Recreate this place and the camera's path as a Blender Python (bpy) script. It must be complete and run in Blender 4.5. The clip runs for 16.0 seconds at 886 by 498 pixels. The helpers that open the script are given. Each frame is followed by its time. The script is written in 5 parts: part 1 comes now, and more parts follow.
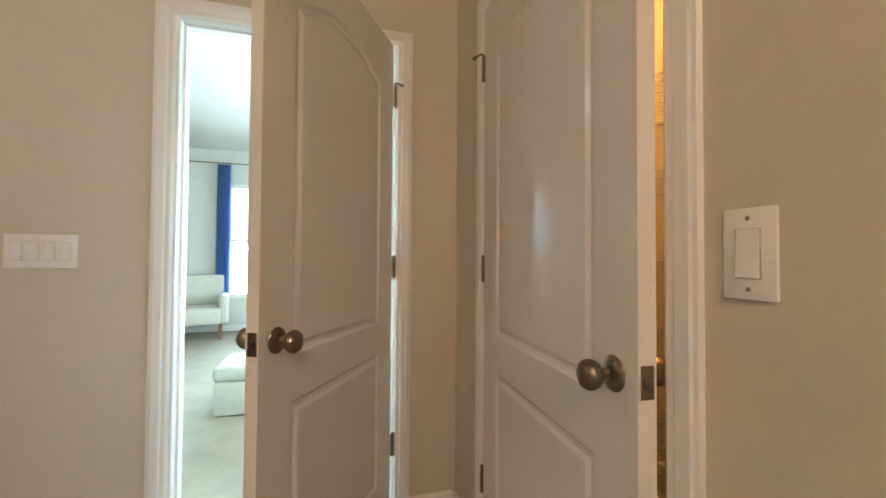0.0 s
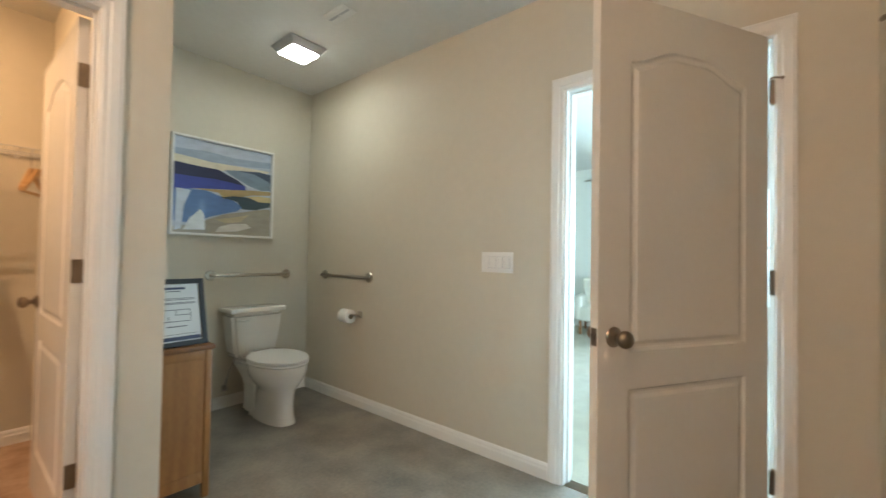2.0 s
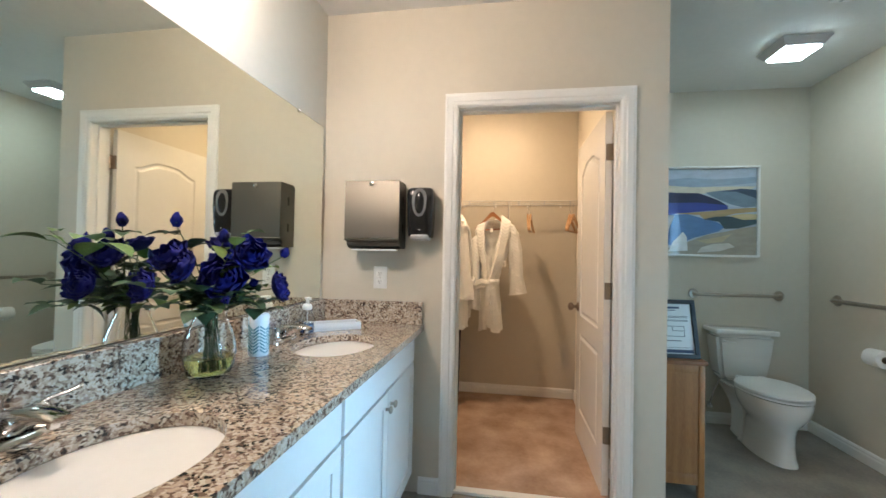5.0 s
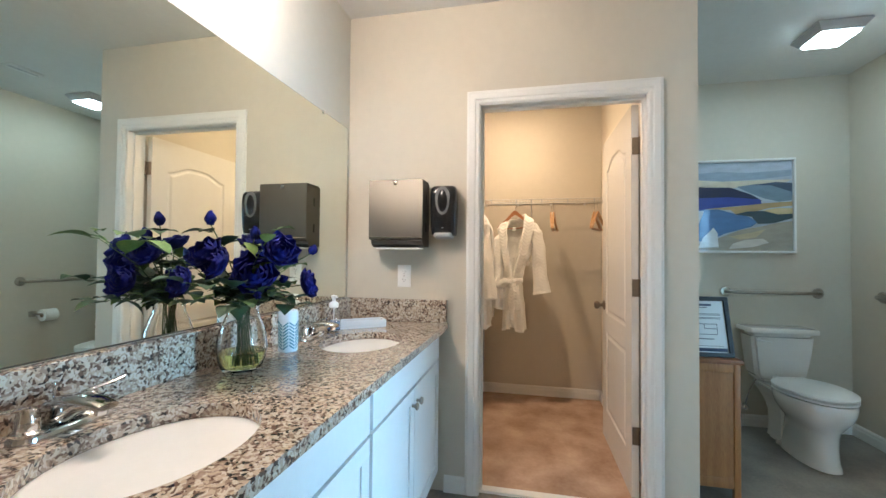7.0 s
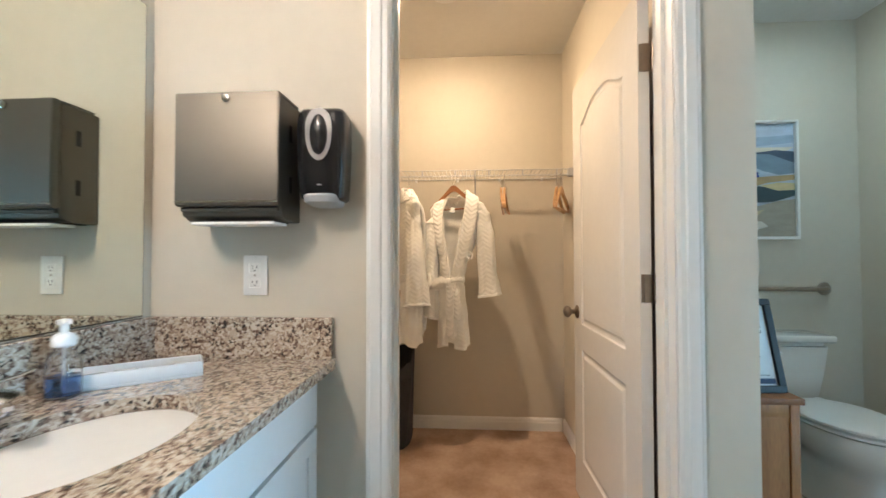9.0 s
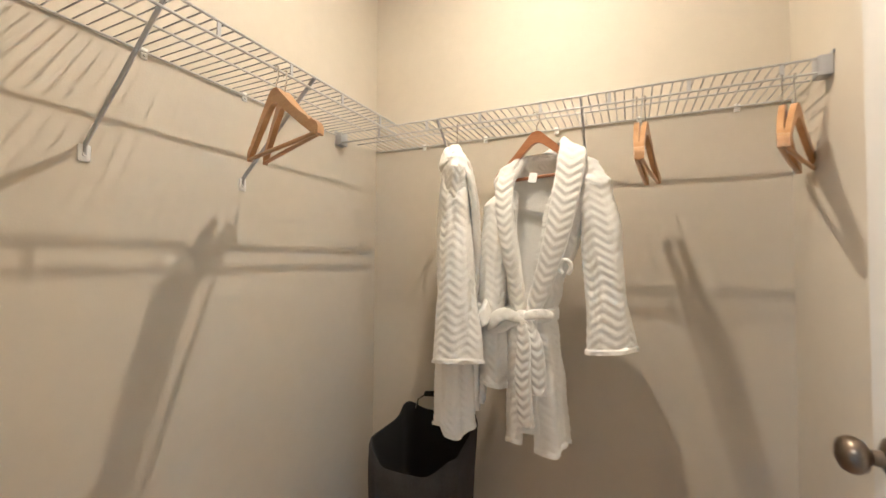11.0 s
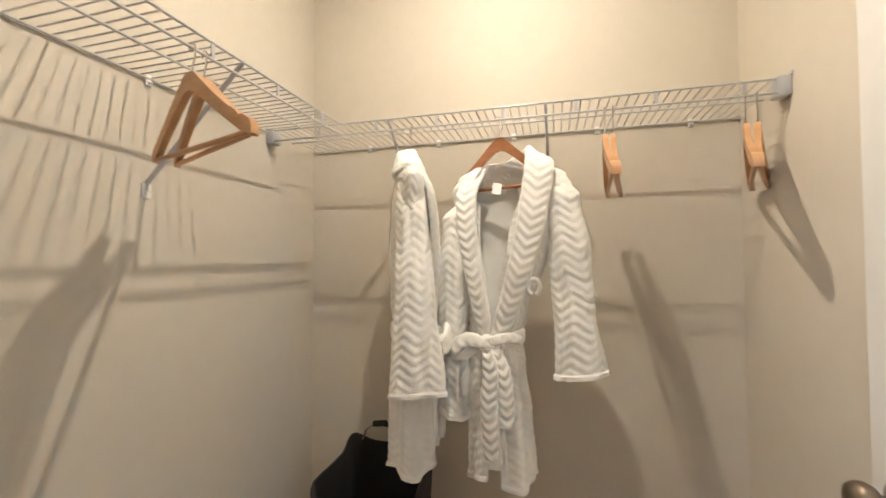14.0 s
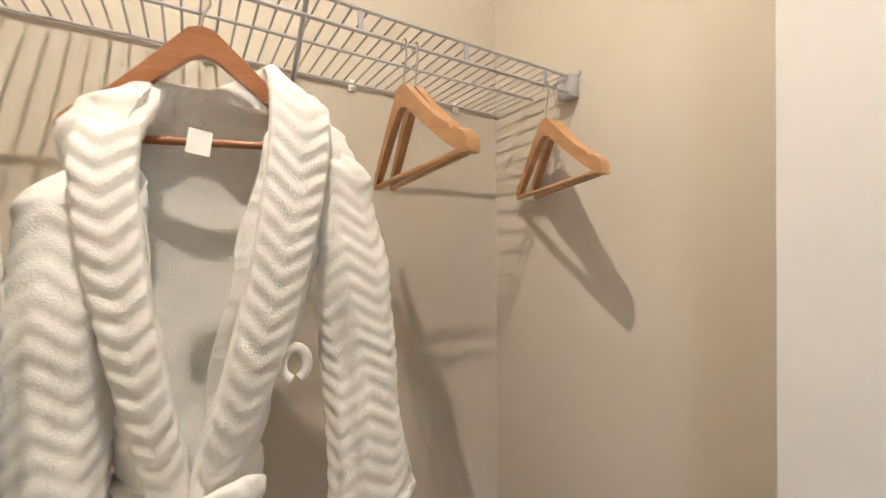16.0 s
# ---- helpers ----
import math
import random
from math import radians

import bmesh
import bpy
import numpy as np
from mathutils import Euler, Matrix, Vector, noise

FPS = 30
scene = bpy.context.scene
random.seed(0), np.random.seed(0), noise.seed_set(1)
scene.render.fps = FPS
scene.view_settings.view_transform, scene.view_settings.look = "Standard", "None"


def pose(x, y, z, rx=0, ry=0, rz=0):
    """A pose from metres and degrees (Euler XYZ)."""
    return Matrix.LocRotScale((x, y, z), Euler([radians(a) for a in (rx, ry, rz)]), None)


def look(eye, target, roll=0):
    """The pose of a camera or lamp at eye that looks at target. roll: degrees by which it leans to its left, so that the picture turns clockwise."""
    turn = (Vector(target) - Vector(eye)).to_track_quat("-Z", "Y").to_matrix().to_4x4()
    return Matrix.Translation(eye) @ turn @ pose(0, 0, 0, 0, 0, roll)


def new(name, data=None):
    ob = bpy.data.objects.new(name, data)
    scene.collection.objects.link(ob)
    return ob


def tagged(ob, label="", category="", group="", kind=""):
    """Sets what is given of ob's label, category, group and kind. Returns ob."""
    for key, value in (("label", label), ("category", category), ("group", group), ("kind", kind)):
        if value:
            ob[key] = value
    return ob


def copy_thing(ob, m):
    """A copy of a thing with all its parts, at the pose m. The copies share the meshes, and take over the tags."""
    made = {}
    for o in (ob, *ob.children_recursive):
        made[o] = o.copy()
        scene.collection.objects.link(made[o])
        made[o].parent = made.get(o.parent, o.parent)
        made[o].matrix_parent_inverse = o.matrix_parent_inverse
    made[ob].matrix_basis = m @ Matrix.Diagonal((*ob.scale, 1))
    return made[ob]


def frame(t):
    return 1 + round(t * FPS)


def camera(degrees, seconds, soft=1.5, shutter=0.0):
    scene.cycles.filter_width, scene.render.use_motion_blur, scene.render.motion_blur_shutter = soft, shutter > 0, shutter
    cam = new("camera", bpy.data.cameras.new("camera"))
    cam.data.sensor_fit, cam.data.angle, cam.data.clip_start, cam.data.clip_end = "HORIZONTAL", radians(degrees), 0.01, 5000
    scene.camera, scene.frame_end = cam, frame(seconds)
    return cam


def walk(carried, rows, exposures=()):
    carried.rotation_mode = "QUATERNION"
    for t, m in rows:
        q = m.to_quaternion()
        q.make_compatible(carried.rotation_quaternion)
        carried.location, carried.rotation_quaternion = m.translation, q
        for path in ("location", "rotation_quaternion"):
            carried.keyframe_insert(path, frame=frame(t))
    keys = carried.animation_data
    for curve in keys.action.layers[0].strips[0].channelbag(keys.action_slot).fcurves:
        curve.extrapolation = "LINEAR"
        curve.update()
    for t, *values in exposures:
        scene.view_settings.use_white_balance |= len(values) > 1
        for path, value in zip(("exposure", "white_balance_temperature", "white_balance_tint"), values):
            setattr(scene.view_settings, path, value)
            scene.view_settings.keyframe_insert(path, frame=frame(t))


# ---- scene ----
cam = camera(95.3, 16.0, 1.5, 0.3)
PATH = [
    (0, (0.626, 0.734, 1.108), (1.167, 2.659, 1.154), 0.4),
    (0.5, (0.674, 0.673, 1.126), (0.821, 2.667, 1.175), 0.6),
    (1, (0.728, 0.594, 1.128), (0.372, 2.561, 1.181), 0.8),
    (1.5, (0.817, 0.511, 1.146), (-0.02, 2.327, 1.195), 1.1),
    (2, (0.895, 0.464, 1.148), (-0.372, 2.011, 1.188), 1.0),
    (2.5, (0.979, 0.381, 1.17), (-0.625, 1.575, 1.199), 1.2),
    (3, (1.008, 0.32, 1.174), (-0.825, 1.12, 1.2), 1.2),
    (3.5, (1.042, 0.288, 1.173), (-0.914, 0.707, 1.201), 1.3),
    (4, (1.077, 0.284, 1.188), (-0.921, 0.375, 1.21), 1.3),
    (4.5, (1.107, 0.272, 1.217), (-0.887, 0.121, 1.241), 1.2),
    (5, (1.129, 0.247, 1.242), (-0.845, -0.072, 1.274), 1.1),
    (5.2, (1.141, 0.24, 1.249), (-0.824, -0.13, 1.279), 1.2),
    (7.3, (1.128, 0.23, 1.202), (-0.827, -0.19, 1.244), 0.5),
    (7.5, (1.057, 0.216, 1.189), (-0.906, -0.165, 1.233), 0.3),
    (8, (0.787, 0.15, 1.188), (-1.194, -0.123, 1.225), 0.2),
    (8.5, (0.526, 0.163, 1.168), (-1.465, -0.02, 1.203), 0.0),
    (9, (0.211, 0.211, 1.17), (-1.784, 0.078, 1.212), -0.1),
    (9.2, (0.08, 0.227, 1.17), (-1.914, 0.089, 1.207), -0.0),
    (11.3, (-1.044, 0.389, 1.207), (-2.787, -0.59, 1.286), 0.4),
    (11.5, (-1.059, 0.377, 1.217), (-2.755, -0.68, 1.306), 0.4),
    (12, (-1.069, 0.371, 1.211), (-2.696, -0.789, 1.302), 0.5),
    (12.5, (-1.053, 0.362, 1.207), (-2.686, -0.789, 1.296), 0.5),
    (13, (-1.027, 0.272, 1.214), (-2.751, -0.737, 1.303), 0.3),
    (13.5, (-1.043, 0.242, 1.255), (-2.876, -0.555, 1.323), 0.0),
    (14, (-1.081, 0.262, 1.252), (-3.009, -0.266, 1.31), -0.2),
    (14.5, (-1.161, 0.237, 1.251), (-3.148, 0.012, 1.293), -0.4),
    (15, (-1.366, 0.228, 1.3), (-3.361, 0.364, 1.324), -0.7),
    (15.5, (-1.531, 0.18, 1.327), (-3.444, 0.766, 1.331), -0.5),
    (16, (-1.661, 0.094, 1.328), (-3.352, 1.162, 1.32), -0.4),
]
EXPOSURES = [(0, -0.10, 9600, 30), (0.5, 0.20, 8500, 26), (1.0, 0.20, 8500, 26), (1.5, 0.17, 8500, 23), (2.5, 0.07, 8700, 28), (3.5, 0.12, 6750, 19), (5, 0.06, 6600, 16), (8, 0.17, 6250, 15), (9.2, 0.24, 6350, 14), (11.3, 0.46, 5200, 9), (14, 0.40, 5200, 8), (16, 0.34, 5150, 10)]
walk(cam, [(t, look(eye, target, roll)) for t, eye, target, roll in PATH], EXPOSURES)

# world, sun and the large daylight
world = bpy.data.worlds.new("sky")
scene.world = world
world.use_nodes = True
wn = world.node_tree.nodes
sky = wn.new("ShaderNodeTexSky")
sky.sky_type = "NISHITA"
sky.sun_disc = False
sky.sun_elevation = radians(50)
sky.sun_rotation = radians(160)
world.node_tree.links.new(sky.outputs[0], wn["Background"].inputs[0])
wn["Background"].inputs[1].default_value = 0.12
sun_data = bpy.data.lights.new("sun", "SUN")
sun_data.energy, sun_data.angle, sun_data.color = 2.5, radians(0.5), (1, 0.95, 0.88)
sun = new("sun", sun_data)
sun.matrix_world = look((3, -6, 8), (0, 0, 0))


def area(name, at, to, sx, sy, watts, colour, spread=180):
    data = bpy.data.lights.new(name, "AREA")
    data.shape, data.size, data.size_y, data.energy, data.color = "RECTANGLE", sx, sy, watts, colour
    data.spread = radians(spread)
    ob = new(name, data)
    ob.matrix_world = look(at, to)
    return ob


# area lamps for daylight in the bedroom's window openings; the east one is added
DAY = (0.31, 0.68, 1.0)
area("daylight_panel", (0.62, 7.38, 1.35), (0.2, 0.5, 0.9), 2.8, 1.7, 250, DAY, 75)
area("daylight_panel", (3.28, 4.4, 1.35), (0.5, 4.4, 1.2), 1.7, 1.7, 175, DAY)
# ---- materials ----
def material(name, colour, rough=0.5, metal=0.0, vary=0.08, scale=6.0, bump=0.0, bump_scale=200.0, colour2=None, stretch=(1, 1, 1), coat=0.0, specular=0.5, rough_vary=0.06, fine=0.4):
    """Principled surface with colour and roughness varied at two scales and a fine relief."""
    m = bpy.data.materials.new(name)
    m.use_nodes = True
    nt = m.node_tree
    b = nt.nodes["Principled BSDF"]
    b.inputs["Metallic"].default_value = metal
    b.inputs["Coat Weight"].default_value = coat
    b.inputs["Specular IOR Level"].default_value = specular
    tc = nt.nodes.new("ShaderNodeTexCoord")
    mp = nt.nodes.new("ShaderNodeMapping")
    mp.inputs["Scale"].default_value = stretch
    nt.links.new(tc.outputs["Object"], mp.inputs[0])
    n1 = nt.nodes.new("ShaderNodeTexNoise")
    n1.inputs["Scale"].default_value = scale
    n1.inputs["Detail"].default_value = 4
    n2 = nt.nodes.new("ShaderNodeTexNoise")
    n2.inputs["Scale"].default_value = scale * 14
    n2.inputs["Detail"].default_value = 3
    for n in (n1, n2):
        nt.links.new(mp.outputs[0], n.inputs[0])
    mixf = nt.nodes.new("ShaderNodeMix")
    mixf.data_type = "FLOAT"
    mixf.inputs[0].default_value = fine
    nt.links.new(n1.outputs["Fac"], mixf.inputs[2])
    nt.links.new(n2.outputs["Fac"], mixf.inputs[3])
    ramp = nt.nodes.new("ShaderNodeValToRGB")
    c2 = colour2 or tuple(c * (1 - vary) for c in colour)
    c1 = colour if colour2 else tuple(min(1, c * (1 + vary)) for c in colour)
    ramp.color_ramp.elements[0].position, ramp.color_ramp.elements[1].position = 0.36, 0.64
    ramp.color_ramp.elements[0].color, ramp.color_ramp.elements[1].color = (*c2, 1), (*c1, 1)
    nt.links.new(mixf.outputs[0], ramp.inputs[0])
    nt.links.new(ramp.outputs[0], b.inputs["Base Color"])
    rr = nt.nodes.new("ShaderNodeMapRange")
    rr.inputs[3].default_value, rr.inputs[4].default_value = max(0.02, rough - rough_vary), min(1, rough + rough_vary)
    nt.links.new(mixf.outputs[0], rr.inputs[0])
    nt.links.new(rr.outputs[0], b.inputs["Roughness"])
    if bump:
        nb = nt.nodes.new("ShaderNodeTexNoise")
        nb.inputs["Scale"].default_value = bump_scale
        nb.inputs["Detail"].default_value = 3
        nt.links.new(mp.outputs[0], nb.inputs[0])
        bp = nt.nodes.new("ShaderNodeBump")
        bp.inputs["Strength"].default_value = 0.5
        bp.inputs["Distance"].default_value = bump
        nt.links.new(nb.outputs["Fac"], bp.inputs["Height"])
        nt.links.new(bp.outputs[0], b.inputs["Normal"])
    return m


def glass(name, colour=(1, 1, 1), rough=0.0, ior=1.45):
    m = bpy.data.materials.new(name)
    m.use_nodes = True
    b = m.node_tree.nodes["Principled BSDF"]
    b.inputs["Base Color"].default_value = (*colour, 1)
    b.inputs["Transmission Weight"].default_value = 1
    b.inputs["Roughness"].default_value = rough
    b.inputs["IOR"].default_value = ior
    return m


def glow(name, colour, strength):
    m = bpy.data.materials.new(name)
    m.use_nodes = True
    b = m.node_tree.nodes["Principled BSDF"]
    b.inputs["Base Color"].default_value = (0.8, 0.8, 0.8, 1)
    b.inputs["Emission Color"].default_value = (*colour, 1)
    b.inputs["Emission Strength"].default_value = strength
    return m


def granite():
    m = bpy.data.materials.new("granite")
    m.use_nodes = True
    nt = m.node_tree
    b = nt.nodes["Principled BSDF"]
    b.inputs["Roughness"].default_value = 0.13
    b.inputs["Coat Weight"].default_value = 0.5
    b.inputs["Coat Roughness"].default_value = 0.08
    tc = nt.nodes.new("ShaderNodeTexCoord")
    warp = nt.nodes.new("ShaderNodeTexNoise")
    warp.inputs["Scale"].default_value = 40
    nt.links.new(tc.outputs["Object"], warp.inputs[0])
    add = nt.nodes.new("ShaderNodeVectorMath")
    add.operation = "MULTIPLY_ADD"
    add.inputs[1].default_value = (0.02, 0.02, 0.02)
    nt.links.new(warp.outputs["Color"], add.inputs[0])
    nt.links.new(tc.outputs["Object"], add.inputs[2])
    vor = nt.nodes.new("ShaderNodeTexVoronoi")
    vor.inputs["Scale"].default_value = 150
    nt.links.new(add.outputs[0], vor.inputs["Vector"])
    sep = nt.nodes.new("ShaderNodeSeparateColor")
    nt.links.new(vor.outputs["Color"], sep.inputs[0])
    patch = nt.nodes.new("ShaderNodeTexNoise")
    patch.inputs["Scale"].default_value = 38
    patch.inputs["Detail"].default_value = 3
    nt.links.new(tc.outputs["Object"], patch.inputs[0])
    mix = nt.nodes.new("ShaderNodeMix")
    mix.data_type = "FLOAT"
    mix.inputs[0].default_value = 0.55
    nt.links.new(sep.outputs[0], mix.inputs[2])
    nt.links.new(patch.outputs["Fac"], mix.inputs[3])
    ramp = nt.nodes.new("ShaderNodeValToRGB")
    cr = ramp.color_ramp
    cr.interpolation = "CONSTANT"
    cr.elements[0].position, cr.elements[0].color = 0.0, (0.04, 0.034, 0.03, 1)
    cr.elements[1].position, cr.elements[1].color = 0.30, (0.15, 0.095, 0.070, 1)
    for p, c in ((0.385, (0.31, 0.23, 0.175, 1)), (0.46, (0.48, 0.39, 0.30, 1)), (0.58, (0.59, 0.52, 0.43, 1)), (0.72, (0.36, 0.27, 0.22, 1))):
        e = cr.elements.new(p)
        e.color = c
    nt.links.new(mix.outputs[0], ramp.inputs[0])
    nt.links.new(ramp.outputs[0], b.inputs["Base Color"])
    return m


def wood(name, a, b_, along, scale=3.0, rough=0.42):
    """Stretched grain along one axis."""
    stretch = [9.0, 9.0, 9.0]
    stretch[along] = 0.7
    return material(name, a, rough, 0, 0, scale, 0.0004, 60, b_, tuple(stretch), fine=0.5)


PAINT = material("wall_paint", (0.60, 0.545, 0.45), 0.62, vary=0.025, scale=1.5, bump=0.0006, bump_scale=170)
CEILING = material("ceiling_paint", (0.72, 0.70, 0.66), 0.75, vary=0.03, scale=2, bump=0.0018, bump_scale=90)
TRIM = material("white_trim", (0.80, 0.785, 0.75), 0.36, vary=0.02, scale=4, rough_vary=0.05)
DOORP = material("door_paint", (0.74, 0.715, 0.67), 0.20, vary=0.02, scale=3, bump=0.00015, bump_scale=25, rough_vary=0.04)
VINYL = material("grey_floor", (0.31, 0.27, 0.225), 0.40, vary=0.2, scale=4.2, bump=0.0004, bump_scale=40, colour2=(0.165, 0.150, 0.134), fine=0.3)
CARPET = material("tan_carpet", (0.56, 0.40, 0.30), 0.95, scale=3.6, bump=0.006, bump_scale=260, colour2=(0.34, 0.215, 0.148), fine=0.16, specular=0.1)
CARPET2 = material("pale_carpet", (0.40, 0.36, 0.29), 0.95, scale=6, bump=0.005, bump_scale=260, specular=0.1)
CABINET = material("cabinet_paint", (0.80, 0.80, 0.78), 0.33, vary=0.02, scale=3, bump=0.0001)
GRANITE = granite()
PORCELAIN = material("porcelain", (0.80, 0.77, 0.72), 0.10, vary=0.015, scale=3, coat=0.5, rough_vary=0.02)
# cream darkened in its colour, holding down the bar light on the bowls
SINKP = material("sink_porcelain_dimmed", (0.35, 0.285, 0.225), 0.10, vary=0.015, scale=3, coat=0.5, rough_vary=0.02)
CHROME = material("chrome", (0.62, 0.61, 0.60), 0.08, 1.0, vary=0.03, scale=8, rough_vary=0.03)
NICKEL = material("brushed_nickel", (0.42, 0.37, 0.31), 0.30, 1.0, vary=0.06, scale=20, bump=0.0001, bump_scale=300)
BRONZE = material("antique_pewter", (0.25, 0.20, 0.155), 0.30, 1.0, vary=0.1, scale=20)
STEEL = material("brushed_steel", (0.155, 0.141, 0.12), 0.50, 1.0, vary=0.02, rough_vary=0.015, scale=2, stretch=(1, 1, 14))
MIRROR = material("mirror_silver", (0.80, 0.85, 0.79), 0.005, 1.0, vary=0.0, rough_vary=0.0)
DARKEDGE = material("mirror_edge", (0.10, 0.085, 0.06), 0.3, 0.4)
WIRE = material("coated_wire", (0.50, 0.49, 0.47), 0.35, 0.0, vary=0.05, scale=10)
PLASTIC_G = material("grey_plastic", (0.45, 0.45, 0.46), 0.45, vary=0.05)
WHITEP = material("white_plastic", (0.80, 0.79, 0.76), 0.35, vary=0.02)
BLACKP = material("black_plastic", (0.012, 0.012, 0.013), 0.16, vary=0.1, rough_vary=0.03)
SILVERP = material("silver_plastic", (0.17, 0.17, 0.17), 0.35, 0.3)
BLACKF = material("black_frame", (0.010, 0.010, 0.011), 0.5, vary=0.1)
# near-black paints the shade inside slots and openings; also the notice's backing
DARK = material("shade_black", (0.015, 0.012, 0.01), 0.8)
ROBE = material("robe_fleece", (0.90, 0.885, 0.84), 0.92, vary=0.03, scale=20, bump=0.0016, bump_scale=420, specular=0.15)
ROBE_IN = material("robe_lining", (0.85, 0.83, 0.78), 0.95, vary=0.03, scale=14, bump=0.0012, bump_scale=330, specular=0.1)
HANGWOOD = wood("hanger_wood", (0.56, 0.33, 0.15), (0.42, 0.22, 0.09), 0, 4, 0.37)
HANGDARK = wood("hanger_wood_dark", (0.44, 0.20, 0.08), (0.33, 0.13, 0.05), 0, 4, 0.37)
CABWOOD = wood("cabinet_wood", (0.44, 0.175, 0.050), (0.29, 0.100, 0.026), 2, 3.2, 0.5)
CABTOP = wood("cabinet_top_wood", (0.30, 0.110, 0.032), (0.19, 0.064, 0.018), 0, 3.2, 0.5)
PAPER = material("paper", (0.80, 0.80, 0.78), 0.8, vary=0.02)
INK = material("ink", (0.05, 0.05, 0.055), 0.7)
NAVYINK = material("navy_ink", (0.03, 0.05, 0.10), 0.6)
HAMPER = material("hamper_cloth", (0.045, 0.043, 0.044), 0.9, vary=0.25, scale=12, bump=0.001, bump_scale=500)
HAMPER_IN = material("hamper_lining", (0.012, 0.012, 0.012), 0.9)
TISSUE = material("tissue", (0.82, 0.80, 0.76), 0.95, bump=0.0006, bump_scale=200)
CLEAR = glass("clear_glass")
PANE = glass("picture_glass", (1, 1, 1), 0.0, 1.3)


# ---- mesh helpers ----
def mesh_object(name, bm, mat, smooth=False):
    me = bpy.data.meshes.new(name)
    bmesh.ops.recalc_face_normals(bm, faces=bm.faces[:])
    bm.to_mesh(me)
    bm.free()
    me.materials.append(mat)
    if smooth:
        me.shade_smooth()
        me.set_sharp_from_angle(angle=radians(38))
    return new(name, me)


def part(name, bm, mat, parent, label="", smooth=True):
    ob = mesh_object(name, bm, mat, smooth)
    ob.parent = parent
    if label:
        tagged(ob, label)
    return ob


def thing(name, m, label, category, group="", kind=""):
    ob = new(name)
    ob.empty_display_size = 0.05
    ob.matrix_world = m
    return tagged(ob, label, category, group, kind)


def structure(name, bm, mat, label, smooth=False, category=""):
    return tagged(mesh_object(name, bm, mat, smooth), label, category or name.split("_")[0], "", "structure")


def box(bm, lo, hi, bevel=0.0, seg=2):
    r = bmesh.ops.create_cube(bm, size=1.0)
    vs = r["verts"]
    for v in vs:
        v.co = Vector([(lo[i] + hi[i]) / 2 + v.co[i] * (hi[i] - lo[i]) for i in range(3)])
    if bevel:
        es = list({e for v in vs for e in v.link_edges})
        bmesh.ops.bevel(bm, geom=es, offset=bevel, segments=seg, affect="EDGES", profile=0.5)
    return bm


def B(lo, hi, bevel=0.0, seg=2):
    return box(bmesh.new(), lo, hi, bevel, seg)


def loft(bm, rings, closed=True, caps=True):
    """Rings of equal point count, joined by quads."""
    rows = [[bm.verts.new(p) for p in r] for r in rings]
    n = len(rows[0])
    for a, b in zip(rows, rows[1:]):
        for i in range(n if closed else n - 1):
            j = (i + 1) % n
            bm.faces.new((a[i], a[j], b[j], b[i]))
    if caps and closed:
        bm.faces.new(rows[0])
        bm.faces.new(rows[-1][::-1])
    return rows


def lathe(bm, profile, n=32, centre=(0, 0, 0), caps=True):
    c = Vector(centre)
    loft(bm, [[c + Vector((r * math.cos(2 * math.pi * i / n), r * math.sin(2 * math.pi * i / n), z)) for i in range(n)] for r, z in profile], True, caps)
    return bm


def tube(bm, pts, r, n=8, caps=True, flat=1.0, side=None):
    """A rod along a line of points; r may be a list; flat squeezes one way."""
    pts = [Vector(p) for p in pts]
    rs = r if isinstance(r, (list, tuple)) else [r] * len(pts)
    rings, up = [], None
    for i, p in enumerate(pts):
        d = (pts[min(i + 1, len(pts) - 1)] - pts[max(i - 1, 0)]).normalized()
        if up is None:
            ref = Vector(side) if side else (Vector((0, 0, 1)) if abs(d.z) < 0.9 else Vector((1, 0, 0)))
        else:
            ref = up
        x = d.cross(ref).normalized()
        up = x.cross(d).normalized()
        rings.append([p + rs[i] * (math.cos(2 * math.pi * k / n) * x + flat * math.sin(2 * math.pi * k / n) * up) for k in range(n)])
    loft(bm, rings, True, caps)
    return bm


def T(pts, r, n=8, flat=1.0, side=None):
    return tube(bmesh.new(), pts, r, n, True, flat, side)


def prism(bm, outline, to3, d0, d1):
    """An outline in a plane, extruded between two depths; to3(u, v, d) gives the place."""
    a = [bm.verts.new(to3(u, v, d0)) for u, v in outline]
    b = [bm.verts.new(to3(u, v, d1)) for u, v in outline]
    bm.faces.new(a)
    bm.faces.new(b[::-1])
    n = len(a)
    for i in range(n):
        bm.faces.new((a[i], a[(i + 1) % n], b[(i + 1) % n], b[i]))
    return bm


def wall_with_door(name, axis, d0, d1, u0, u1, o0, o1, otop, top, label):
    """A wall along axis (0: x, 1: y) between two depths, with one door opening down to the floor."""
    pts = [(u0, 0), (o0, 0), (o0, otop), (o1, otop), (o1, 0), (u1, 0), (u1, top), (u0, top)]
    to3 = (lambda u, v, d: (u, d, v)) if axis == 0 else (lambda u, v, d: (d, u, v))
    bm = prism(bmesh.new(), pts, to3, d0, d1)
    return structure(name, bm, PAINT, label)


CASING_PROFILE = ((0.0, 0.0), (0.0, 0.008), (0.008, 0.012), (0.022, 0.012), (0.027, 0.016), (0.055, 0.017), (0.060, 0.014), (0.068, 0.013), (0.068, 0.0))


